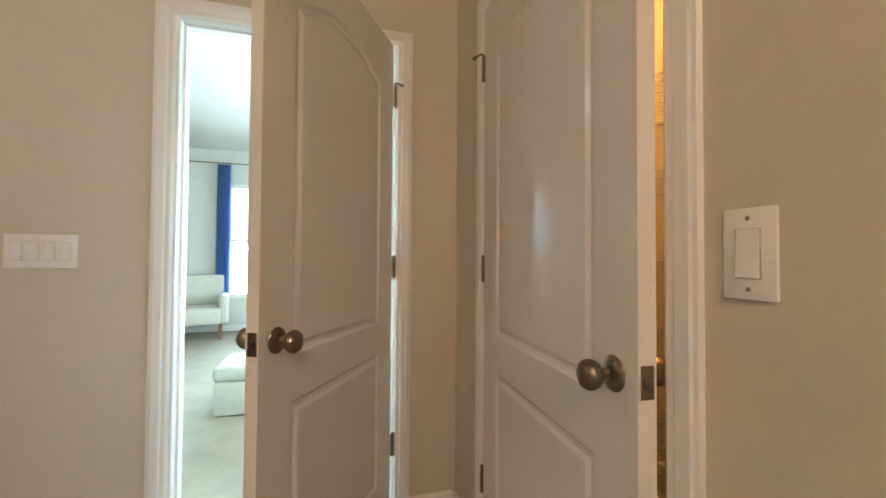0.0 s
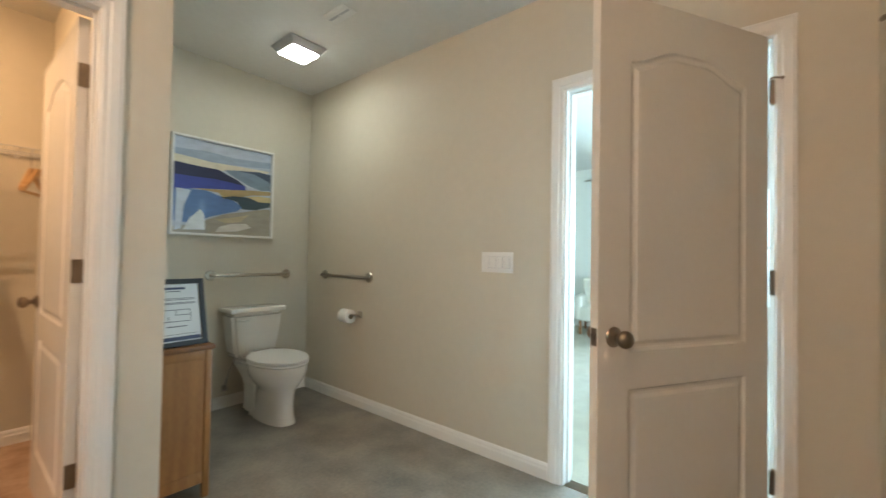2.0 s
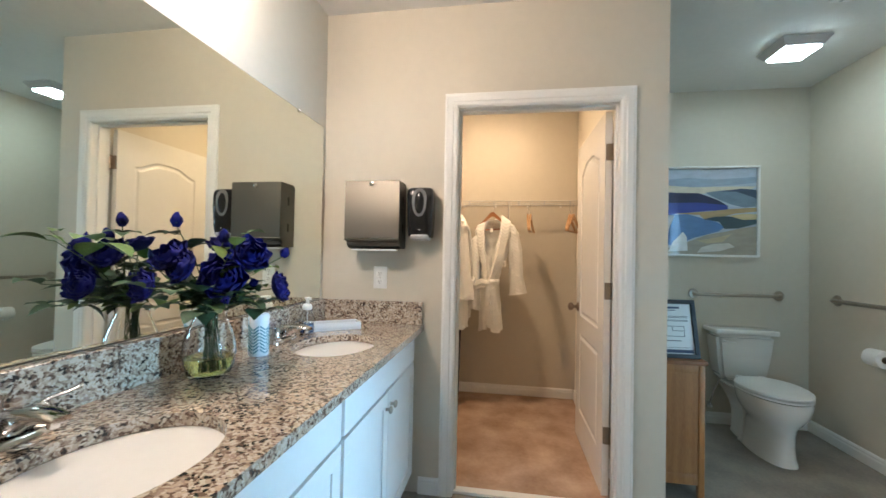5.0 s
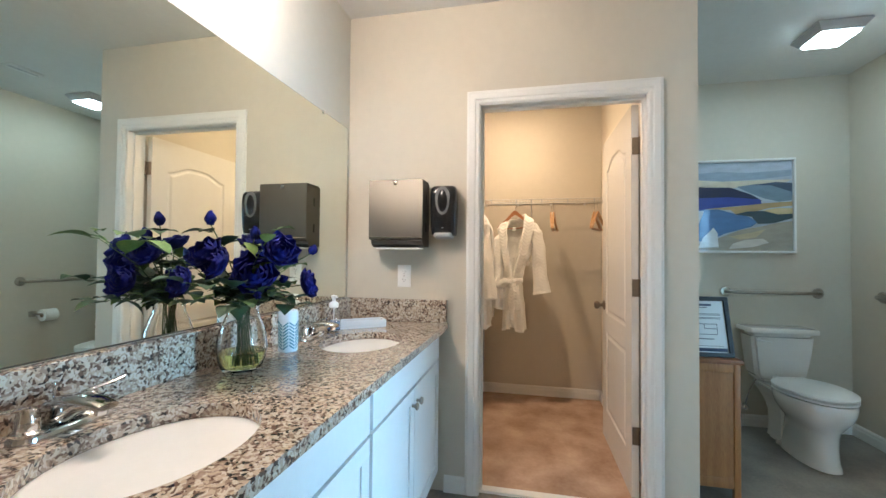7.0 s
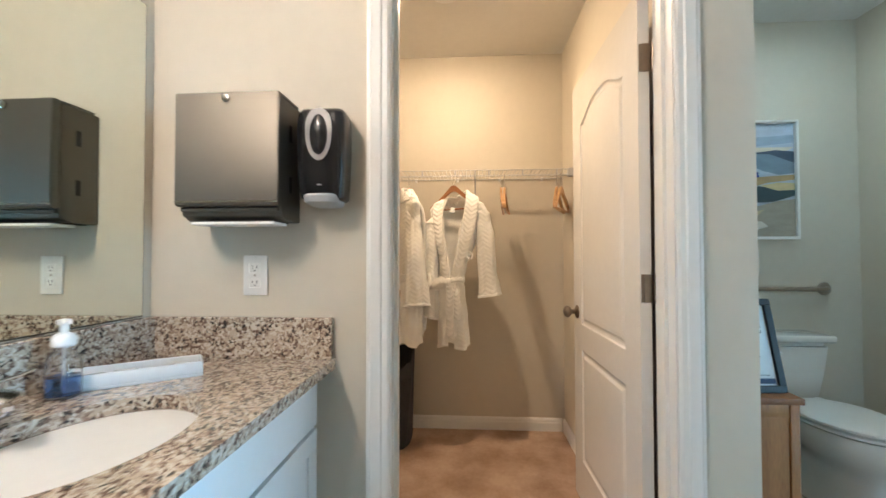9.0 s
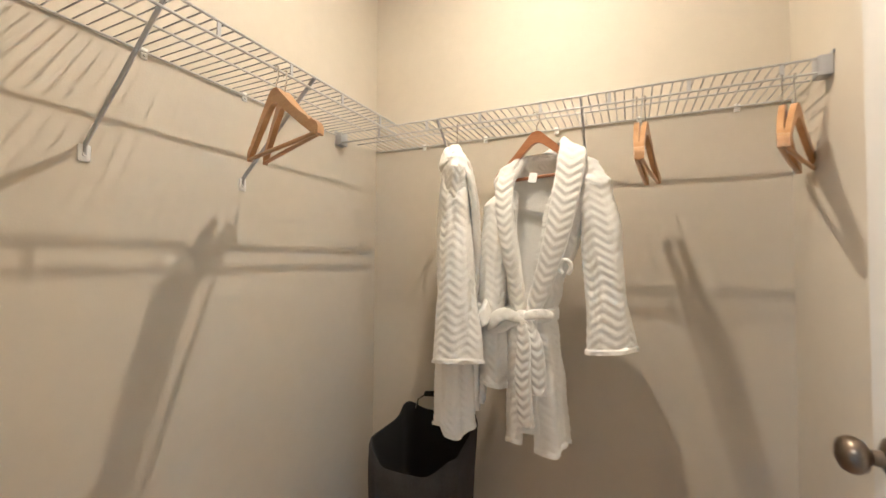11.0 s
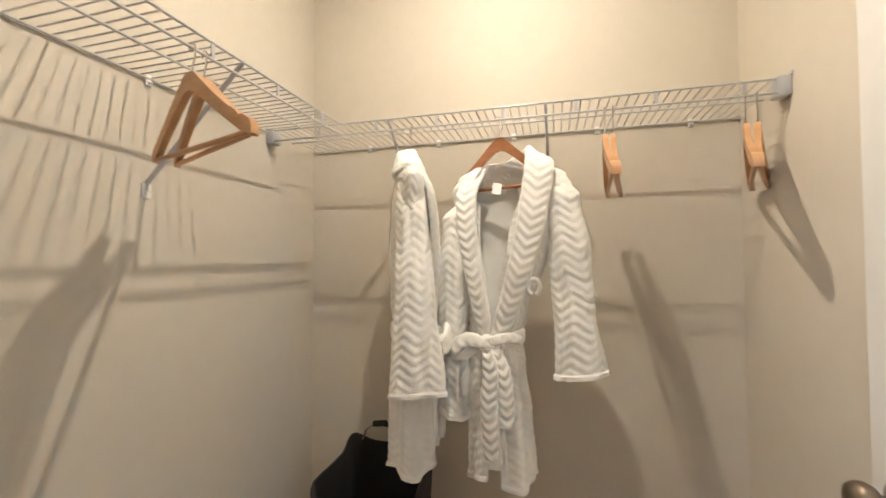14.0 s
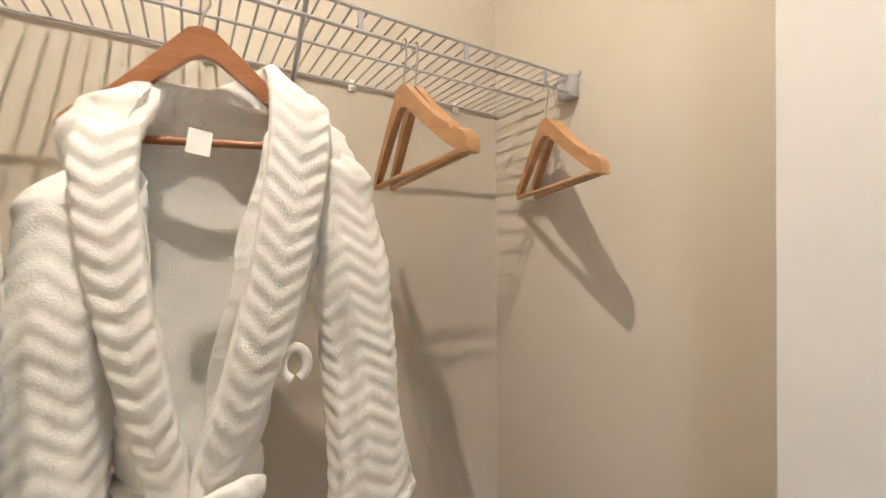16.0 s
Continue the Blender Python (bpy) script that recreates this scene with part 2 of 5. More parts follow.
def casing(axis, o0, o1, otop, plane, sign, name="trim"):
    """Mitred moulded trim round a door opening, on the face at depth plane, proud towards sign."""
    rings = []
    for k in range(4):
        ring = []
        for u, d in CASING_PROFILE:
            a = o0 - u if k < 2 else o1 + u
            z = 0.0 if k in (0, 3) else otop + u
            ring.append((a, plane + sign * d, z) if axis == 0 else (plane + sign * d, a, z))
        rings.append(ring)
    bm = bmesh.new()
    loft(bm, rings, True, True)
    return structure(name, bm, TRIM, "white painted moulded door casing", False, "trim")


def jamb(axis, r0, r1, o0, o1, rtop, otop, d0, d1, stop_d):
    """The lining of a door opening with its stop."""
    to3 = (lambda u, v, d: (u, d, v)) if axis == 0 else (lambda u, v, d: (d, u, v))
    bm = prism(bmesh.new(), [(r0, 0), (o0, 0), (o0, otop), (o1, otop), (o1, 0), (r1, 0), (r1, rtop), (r0, rtop)], to3, d0, d1)
    s = 0.011
    prism(bm, [(o0, 0), (o0 + s, 0), (o0 + s, otop - s), (o1 - s, otop - s), (o1 - s, 0), (o1, 0), (o1, otop), (o0, otop)], to3, stop_d[0], stop_d[1])
    return structure("door_frame", bm, TRIM, "white painted door jamb with stop", False, "door frame")


def baseboard(x0, y0, x1, y1, nx, ny, z0=0.0, tall=0.085):
    """A skirting board along a wall line; (nx, ny) points into the room."""
    prof = ((0, 0), (0.013, 0), (0.013, tall - 0.033), (0.010, tall - 0.023), (0.010, tall - 0.013), (0.005, tall - 0.003), (0, tall))
    bm = bmesh.new()
    loft(bm, [[(x + nx * (d + 0.001), y + ny * (d + 0.001), z0 + z) for d, z in prof] for x, y in ((x0, y0), (x1, y1))])
    return structure("baseboard", bm, TRIM, "white painted baseboard along the wall", False, "baseboard")


def slab(name, lo, hi, mat, label, category=""):
    return structure(name, B(lo, hi), mat, label, False, category)
# ---- the large structure ----
CEIL, CCEIL = 2.56, 2.555
# floors
slab("floor", (-2.40, -0.87, -0.06), (3.1, 2.465, 0.0), VINYL, "matt grey mottled vinyl bathroom floor")
slab("floor_closet", (-2.555, -0.70, 0.0005), (-1.03, 0.838, 0.012), CARPET, "tan cut-pile carpet with worn paler tracks")
slab("floor_bedroom", (-3.0, 2.53, -0.06), (3.3, 7.4, 0.008), CARPET2, "pale cream bedroom carpet")
slab("threshold", (-1.035, -0.018, 0.0005), (-0.985, 0.782, 0.014), TRIM, "pale strip at the closet carpet's edge", "trim")
# bathroom walls
wall_with_door("wall_closet_front", 1, -1.075, -0.96, -0.76, 1.005, -0.036, 0.80, 2.035, CEIL, "beige painted wall with the closet doorway")
slab("wall_closet_north", (-2.555, 0.838, 0), (-1.075, 1.005, CEIL), PAINT, "beige painted wall between closet and toilet alcove")
slab("wall_closet_west", (-2.68, -0.80, 0), (-2.555, 1.005, CEIL), PAINT, "beige painted back wall of the closet")
slab("wall_closet_south", (-2.555, -0.80, 0), (-1.075, -0.70, CEIL), PAINT, "beige painted side wall of the closet")
slab("wall_alcove_west", (-2.40, 1.005, 0), (-2.28, 2.465, CEIL), PAINT, "beige painted wall behind the toilet")
slab("wall_south", (-1.075, -0.87, 0), (3.1, -0.76, CEIL), PAINT, "beige painted wall behind the vanity")
wall_with_door("wall_north", 0, 2.465, 2.58, -2.40, 1.29, 0.052, 0.910, 2.035, CEIL, "beige painted long wall with the bedroom doorway")
wall_with_door("wall_east", 1, 1.175, 1.29, 0.95, 2.465, 1.272, 2.122, 2.035, CEIL, "beige painted wall with the linen closet doorway")
slab("wall_linen_south", (1.29, 0.95, 0), (3.1, 1.05, CEIL), PAINT, "beige painted partition wall")
slab("wall_linen_east", (2.05, 1.05, 0), (2.15, 2.58, CEIL), PAINT, "beige painted back wall of the linen closet")
slab("wall_linen_north", (1.29, 2.465, 0), (2.05, 2.58, CEIL), PAINT, "beige painted side wall of the linen closet")
slab("wall_far_east", (3.1, -0.87, 0), (3.2, 1.05, CEIL), PAINT, "beige painted end wall")
slab("ceiling", (-2.40, 0.90, CEIL), (3.2, 2.58, CEIL + 0.1), CEILING, "white textured bathroom ceiling")
slab("ceiling_vanity", (-1.0, -0.87, CEIL), (3.2, 0.90, CEIL + 0.1), CEILING, "white textured ceiling over the vanity", "ceiling")
slab("ceiling_closet", (-2.555, -0.70, CCEIL), (-1.075, 0.838, CCEIL + 0.08), CEILING, "white textured closet ceiling")
# bedroom shell
def bedroom_window_wall(name, axis, d0, d1, u0, u1, w0, w1, z0, z1, label):
    to3 = (lambda u, v, d: (u, d, v)) if axis == 0 else (lambda u, v, d: (d, u, v))
    bm = prism(bmesh.new(), [(u0, 0), (w0, 0), (w0, 2.7), (u0, 2.7)], to3, d0, d1)
    prism(bm, [(w1, 0), (u1, 0), (u1, 2.7), (w1, 2.7)], to3, d0, d1)
    prism(bm, [(w0, 0), (w1, 0), (w1, z0), (w0, z0)], to3, d0, d1)
    prism(bm, [(w0, z1), (w1, z1), (w1, 2.7), (w0, 2.7)], to3, d0, d1)
    return structure(name, bm, PAINT2, label)


PAINT2 = material("bedroom_paint", (0.70, 0.69, 0.64), 0.7, vary=0.02, scale=1.5, bump=0.0006, bump_scale=170)
bedroom_window_wall("wall_bedroom_north", 0, 7.4, 7.52, -3.0, 3.3, -0.85, 2.10, 0.5, 2.2, "pale bedroom wall with a bright window")
# unseen wall; its window is added to brighten the bedroom
bedroom_window_wall("wall_bedroom_east", 1, 3.3, 3.42, 2.58, 7.4, 3.55, 5.25, 0.5, 2.2, "pale bedroom wall with a bright window")
slab("wall_bedroom_west", (-3.12, 2.58, 0), (-3.0, 7.52, 2.7), PAINT2, "pale bedroom wall")
slab("wall_bedroom_south", (1.29, 2.581, 0), (3.3, 2.66, 2.7), PAINT2, "pale bedroom wall")
slab("ceiling_bedroom", (-3.12, 2.581, 2.7), (3.42, 7.52, 2.8), CEILING, "white bedroom ceiling")
structure("ground", B((-400, -400, -0.3), (400, 400, -0.2)), material("lawn", (0.06, 0.10, 0.035), 0.9, vary=0.3, scale=0.5), "green lawn outside the house", False, "ground")


def window(name, axis, d, u0, u1, z0, z1):
    to3 = (lambda u, v, e: (u, e, v)) if axis == 0 else (lambda u, v, e: (e, u, v))
    root = thing(name, Matrix(), "white framed bedroom window full of daylight", "window", "", "structure")
    f = 0.05
    bm = bmesh.new()
    for r in (((u0, z0), (u1, z0), (u1, z0 + f), (u0, z0 + f)), ((u0, z1 - f), (u1, z1 - f), (u1, z1), (u0, z1)), ((u0, z0 + f), (u0 + f, z0 + f), (u0 + f, z1 - f), (u0, z1 - f)), ((u1 - f, z0 + f), (u1, z0 + f), (u1, z1 - f), (u1 - f, z1 - f))):
        prism(bm, r, to3, d, d + 0.06)
    m = (z0 + z1) / 2
    prism(bm, ((u0 + f, m - 0.02), (u1 - f, m - 0.02), (u1 - f, m + 0.02), (u0 + f, m + 0.02)), to3, d + 0.01, d + 0.05)
    part("window_frame", bm, TRIM, root, "", False)
    for a, b in ((z0 + f, m - 0.02), (m + 0.02, z1 - f)):
        bm = prism(bmesh.new(), ((u0 + f, a), (u1 - f, a), (u1 - f, b), (u0 + f, b)), to3, d + 0.028, d + 0.032)
        p = part("pane", bm, CLEAR, root, "", False)
        p.visible_shadow = False


backdrop = glow("day_backdrop", (0.42, 0.80, 1.0), 2.2)
structure("backdrop", B((-3.0, 8.8, -0.15), (4.4, 8.82, 4.0)), backdrop, "bright hazy daylight beyond the window", False, "backdrop")
# glowing sheet behind the added east window
structure("backdrop", B((4.6, 2.0, -0.15), (4.62, 8.2, 4.0)), backdrop, "bright hazy daylight beyond the window", False, "backdrop")
window("window_1", 0, 7.43, -0.85, 2.10, 0.5, 2.2)
# added unseen window that holds the east daylight lamp
window("window_added", 1, 3.33, 3.55, 5.25, 0.5, 2.2)

# door linings and casings
jamb(1, -0.036, 0.80, -0.018, 0.782, 2.035, 2.017, -1.077, -0.958, (-1.030, -1.0))
casing(1, -0.022, 0.786, 2.021, -0.96, 1)
casing(1, -0.022, 0.786, 2.021, -1.075, -1)
jamb(0, 0.052, 0.910, 0.070, 0.892, 2.035, 2.017, 2.463, 2.582, (2.503, 2.54))
casing(0, 0.058, 0.897, 2.021, 2.465, -1)
casing(0, 0.066, 0.896, 2.021, 2.58, 1)
jamb(1, 1.272, 2.122, 1.290, 2.104, 2.035, 2.017, 1.173, 1.292, (1.213, 1.25))
casing(1, 1.286, 2.108, 2.021, 1.175, -1)
# baseboards
baseboard(-0.96, -0.20, -0.96, -0.092, 1, 0)
baseboard(-0.96, 0.857, -0.96, 1.005, 1, 0)
baseboard(-2.28, 1.005, -0.96, 1.005, 0, 1)
baseboard(-2.28, 1.02, -2.28, 2.45, 1, 0)
baseboard(-2.265, 2.465, -0.012, 2.465, 0, -1)
baseboard(0.966, 2.465, 1.160, 2.465, 0, -1)
baseboard(1.175, 2.18, 1.175, 2.45, -1, 0)
baseboard(1.175, 0.95, 1.175, 1.217, -1, 0)
baseboard(-2.555, -0.67, -2.555, 0.823, 1, 0, 0.012)
baseboard(-2.555, -0.70, -1.075, -0.70, 0, 1, 0.012)
baseboard(-2.555, 0.838, -1.075, 0.838, 0, -1, 0.012)
baseboard(-1.075, -0.67, -1.075, -0.093, -1, 0, 0.012)
baseboard(2.05, 1.065, 2.05, 2.45, -1, 0)
baseboard(-2.98, 7.4, 3.28, 7.4, 0, -1, 0.008)


# ---- doors ----
def offset_loop(pts, d):
    n, out = len(pts), []
    for i in range(n):
        a, b, c = Vector(pts[i - 1]), Vector(pts[i]), Vector(pts[(i + 1) % n])
        e1, e2 = (b - a).normalized(), (c - b).normalized()
        n1, n2 = Vector((-e1.y, e1.x)), Vector((-e2.y, e2.x))
        h = (n1 + n2)
        h = h / max(0.35, h.length_squared) * 2
        out.append(tuple(b + h * d))
    return out


def panel_loops(w, h):
    """The outlines of the lower plain panel and the upper arched one, counter-clockwise."""
    s = 0.125
    low = [(s, 0.20), (w - s, 0.20), (w - s, 0.72), (s, 0.72)]
    up = [(s, 0.84), (w - s, 0.84), (w - s, h - 0.215)]
    k = 14
    for i in range(1, k):
        f = i / k
        u = (w - s) + f * (2 * s - w)
        g = abs(2 * f - 1)
        e = min(1, (1 - g) / 0.75)
        up.append((u, h - 0.215 + 0.062 * (3 * e * e - 2 * e * e * e)))
    up.append((s, h - 0.215))
    return low, up


def door_face(bm, w, h, y, out):
    """One moulded face of a two-panel door at depth y; out is the way it faces."""
    loops = panel_loops(w, h)
    edges = []
    rect = [(0, 0), (w, 0), (w, h), (0, h)]
    for lp in (rect, *loops):
        vs = [bm.verts.new((u, y, v)) for u, v in lp]
        edges += [bm.edges.new((vs[i], vs[(i + 1) % len(vs)])) for i in range(len(vs))]
    bmesh.ops.triangle_fill(bm, use_beauty=True, edges=edges)
    for lp in loops:
        rings = []
        for off, dep in ((0, 0), (0.006, 0.006), (0.014, 0.008), (0.022, 0.007), (0.034, 0.001), (0.048, 0.0005)):
            rings.append([(u, y - out * dep, v) for u, v in (offset_loop(lp, off) if off else lp)])
        rows = loft(bm, rings, True, False)
        bm.faces.new(rows[-1])


def knob(bm, at, way, r=0.0275):
    """A round door knob on a rosette standing out along way."""
    at, way = Vector(at), Vector(way)
    q = way.to_track_quat("Z", "Y").to_matrix()
    prof = ((0.0, 0.0), (0.031, 0.0), (0.033, 0.003), (0.031, 0.007), (0.022, 0.012), (0.012, 0.016), (0.011, 0.028), (0.014, 0.032), (0.023, 0.037), (r, 0.046), (r, 0.054), (0.023, 0.063), (0.013, 0.068), (0.001, 0.0695))
    loft(bm, [[at + q @ Vector((a * math.cos(i * math.pi / 14), a * math.sin(i * math.pi / 14), b)) for i in range(28)] for a, b in prof], True, False)
    return bm


def door(name, hinge, angle, label, flip=False, w=0.80, h=2.005, pin_stop=False, gap=0.0):
    """A leaf that reaches from its hinge along +x before its turn; its knuckles on the -y side (or +y when flipped)."""
    root = thing(name, pose(hinge[0], hinge[1], 0.012, 0, 0, angle) @ pose(gap, 0, 0), label, "door", "", "structure")
    th = 0.035
    y0, y1 = (-th, 0.0) if flip else (0.0, th)
    bm = bmesh.new()
    door_face(bm, w, h, y0, -1)
    door_face(bm, w, h, y1, 1)
    for a, b in (((0, 0), (w, 0)), ((w, 0), (w, h)), ((w, h), (0, h)), ((0, h), (0, 0))):
        bm.faces.new([bm.verts.new(p) for p in ((a[0], y0, a[1]), (b[0], y0, b[1]), (b[0], y1, b[1]), (a[0], y1, a[1]))])
    bmesh.ops.remove_doubles(bm, verts=bm.verts[:], dist=0.0002)
    part("leaf", bm, DOORP, root, "", False)
    kx, kz = w - 0.062, 0.892
    part("knob", knob(bmesh.new(), (kx, y0, kz), (0, -1, 0)), BRONZE, root, "antique pewter round knob")
    part("knob", knob(bmesh.new(), (kx, y1, kz), (0, 1, 0)), BRONZE, root, "antique pewter round knob")
    ym = (y0 + y1) / 2
    bm = B((w - 0.0005, ym - 0.0125, kz - 0.028), (w + 0.0015, ym + 0.0125, kz + 0.028), 0.0006, 1)
    box(bm, (w, ym - 0.007, kz - 0.009), (w + 0.009, ym + 0.007, kz + 0.009), 0.002, 1)
    part("latch_plate", bm, BRONZE, root, "pewter latch plate with its bolt", False)
    ky = y1 + 0.006 if flip else y0 - 0.006
    for i, z in enumerate((0.31, 1.06, 1.79)):
        bm = bmesh.new()
        tube(bm, [(-0.002 - gap, ky, z - 0.045), (-0.002 - gap, ky, z + 0.045)], 0.0065, 12)
        for e in (-1, 1):
            tube(bm, [(-0.002 - gap, ky, z + e * 0.045), (-0.002 - gap, ky, z + e * 0.049)], 0.0045, 10)
        box(bm, (-0.0022, y0 + 0.003, z - 0.044), (-0.0004, y1 - 0.003, z + 0.044), 0.0005, 1)
        box(bm, (-0.006, min(ky, y0 if not flip else y1), z - 0.044), (-0.0035, max(ky, y0 if not flip else y1) + (0.0 if flip else 0.024), z + 0.044), 0.0005, 1)
        if gap:
            box(bm, (-gap - 0.002, ky - 0.001, z - 0.044), (0.001, ky + 0.001, z + 0.044))
        if pin_stop and i == 2:
            s = -1 if not flip else 1
            tube(bm, [(-0.002, ky, z + 0.05), (-0.002, ky + s * 0.012, z + 0.052), (-0.03, ky + s * 0.022, z + 0.052)], 0.004, 8)
            tube(bm, [(-0.03, ky + s * 0.022, z + 0.052), (-0.042, ky + s * 0.026, z + 0.052)], 0.008, 10)
        part("hinge", bm, BRONZE, root, "pewter butt hinge")
    return root


# bedroom door, standing half open into the bathroom
door("door_1", (0.886, 2.452), 180 + 59.3, "open white two-panel arched bedroom door with pewter knobs", True, 0.80, 2.005, True, 0.014)
# linen closet door, just ajar
door("door_2", (1.166, 2.100), 270 - 3.4, "white two-panel arched linen closet door standing ajar", False, 0.81, 2.005, True)
# walk-in closet door, folded back into the closet
door("door_3", (-1.083, 0.779), 180 + 0.6, "open white two-panel arched closet door with pewter knobs", False, 0.775, 2.005, False, 0.014)
# ---- bathroom: lights ----
WARM = (1.0, 0.87, 0.74)


def vanity_light():
    root = thing("vanity_light", pose(0.27, -0.76, 2.38), "bar light with four frosted globe shades above the mirror", "wall lamp")
    part("back_plate", B((-0.36, 0.0, -0.045), (0.36, 0.022, 0.045), 0.008), NICKEL, root)
    for i in range(4):
        x = -0.27 + 0.18 * i
        part("arm", T([(x, 0.02, 0), (x, 0.07, 0), (x, 0.092, -0.012), (x, 0.098, -0.03)], 0.008, 10), NICKEL, root)
        bm = lathe(bmesh.new(), [(0.016, -0.03), (0.036, -0.036), (0.057, -0.066), (0.062, -0.092), (0.054, -0.122), (0.028, -0.143), (0.002, -0.148)], 28, (x, 0.098, 0))
        part("shade", bm, glow("lit_shade", WARM, 88.0) if i == 0 else bpy.data.materials["lit_shade"], root, "glowing frosted globe shade")


vanity_light()


def fan_light():
    root = thing("ceiling_fan_light", pose(-1.60, 1.93, CEIL), "square metal exhaust fan with a lit panel", "ceiling light")
    bm = bmesh.new()
    loft(bm, [[(sx * a, sy * a, z) for sx, sy in ((-1, -1), (1, -1), (1, 1), (-1, 1))] for a, z in ((0.125, -0.0005), (0.130, -0.012), (0.115, -0.03), (0.102, -0.05), (0.090, -0.052))])
    part("housing", bm, PLASTIC_G, root, "dull metal housing", False)
    bm = B((-0.093, -0.093, -0.060), (0.093, 0.093, -0.0525), 0.008)
    part("lens", bm, glow("cool_lens", (0.66, 0.93, 1.0), 47.0), root, "bright white lens")


fan_light()


def vent():
    root = thing("ceiling_vent", pose(-1.07, 1.87, CEIL, 0, 0, 0), "small white slotted ceiling vent", "ceiling vent")
    bm = B((-0.10, -0.05, -0.008), (0.10, 0.05, -0.0005), 0.003)
    part("frame", bm, WHITEP, root)
    for i in range(2):
        for j in range(3):
            part("slat", B((-0.09 + 0.095 * i, -0.035 + 0.026 * j, -0.011), (-0.006 + 0.095 * i, -0.021 + 0.026 * j, -0.0085), 0.001, 1), PLASTIC_G if j == 1 else WHITEP, root)


vent()


def linen_lamp():
    root = thing("ceiling_lamp", pose(1.65, 1.75, CEIL), "small glowing closet lamp", "ceiling light")
    part("base", lathe(bmesh.new(), [(0.06, -0.0005), (0.06, -0.03), (0.03, -0.04)], 24), WHITEP, root)
    part("bulb", lathe(bmesh.new(), [(0.015, -0.041), (0.03, -0.06), (0.036, -0.085), (0.028, -0.11), (0.004, -0.122)], 20), glow("linen_bulb", (1.0, 0.66, 0.28), 600.0), root)


linen_lamp()

# ---- vanity ----
CT = 0.875


def oval(cx, cy, rx, ry, n, z):
    return [(cx + rx * math.cos(2 * math.pi * i / n), cy + ry * math.sin(2 * math.pi * i / n), z) for i in range(n)]


SINKS = ((-0.42, -0.435), (0.51, -0.435))


def countertop():
    root = thing("countertop", pose(0, 0, 0), "speckled brown and cream granite countertop with backsplash", "countertop")
    x0, x1, y0, y1, th = -0.958, 0.94, -0.758, -0.184, 0.03
    bm = bmesh.new()
    for z in (CT, CT - th):
        edges = []
        for lp in ([(x0, y0, z), (x1, y0, z), (x1, y1, z), (x0, y1, z)], *[oval(cx, cy, 0.205, 0.158, 48, z) for cx, cy in SINKS]):
            vs = [bm.verts.new(p) for p in lp]
            edges += [bm.edges.new((vs[i], vs[(i + 1) % len(vs)])) for i in range(len(vs))]
        bmesh.ops.triangle_fill(bm, use_beauty=True, edges=edges)
    for lp in ([(x0, y0, 0), (x1, y0, 0), (x1, y1, 0), (x0, y1, 0)], *[oval(cx, cy, 0.205, 0.158, 48, 0) for cx, cy in SINKS]):
        loft(bm, [[(x, y, CT) for x, y, _ in lp], [(x, y, CT - th) for x, y, _ in lp]], True, False)
    bmesh.ops.remove_doubles(bm, verts=bm.verts[:], dist=0.0002)
    part("slab", bm, GRANITE, root, "", False)
    part("backsplash", B((x0, -0.759, CT + 0.0005), (x1, -0.729, 0.995), 0.0025), GRANITE, root, "", False)
    part("side_splash", B((x0, -0.7285, CT + 0.0005), (x0 + 0.02, -0.190, 0.995), 0.0025), GRANITE, root, "", False)


countertop()


def sink(cx, cy):
    root = thing("sink", pose(cx, cy, CT - 0.0305), "oval cream undermount porcelain sink", "sink", "vanity sinks")
    bm = bmesh.new()
    prof = ((1.10, 0.0), (1.0, -0.0005), (0.985, -0.02), (0.94, -0.06), (0.84, -0.10), (0.66, -0.13), (0.40, -0.145), (0.12, -0.149))
    loft(bm, [oval(0, 0, 0.206 * k, 0.159 * k, 48, z) for k, z in prof], True, False)
    loft(bm, [oval(0, 0, 0.206 * k + 0.008, 0.159 * k + 0.008, 48, z - 0.008) for k, z in prof], True, True)
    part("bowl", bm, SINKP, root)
    part("drain", lathe(bmesh.new(), [(0.001, -0.147), (0.012, -0.145), (0.022, -0.144), (0.027, -0.147), (0.027, -0.1485)], 24), CHROME, root, "chrome drain")
    part("overflow", B((-0.03, 0.128, -0.05), (0.03, 0.134, -0.038), 0.002), material("overflow_label", (0.35, 0.33, 0.45), 0.4), root, "faint grey stamped mark")


for c in SINKS:
    sink(*c)


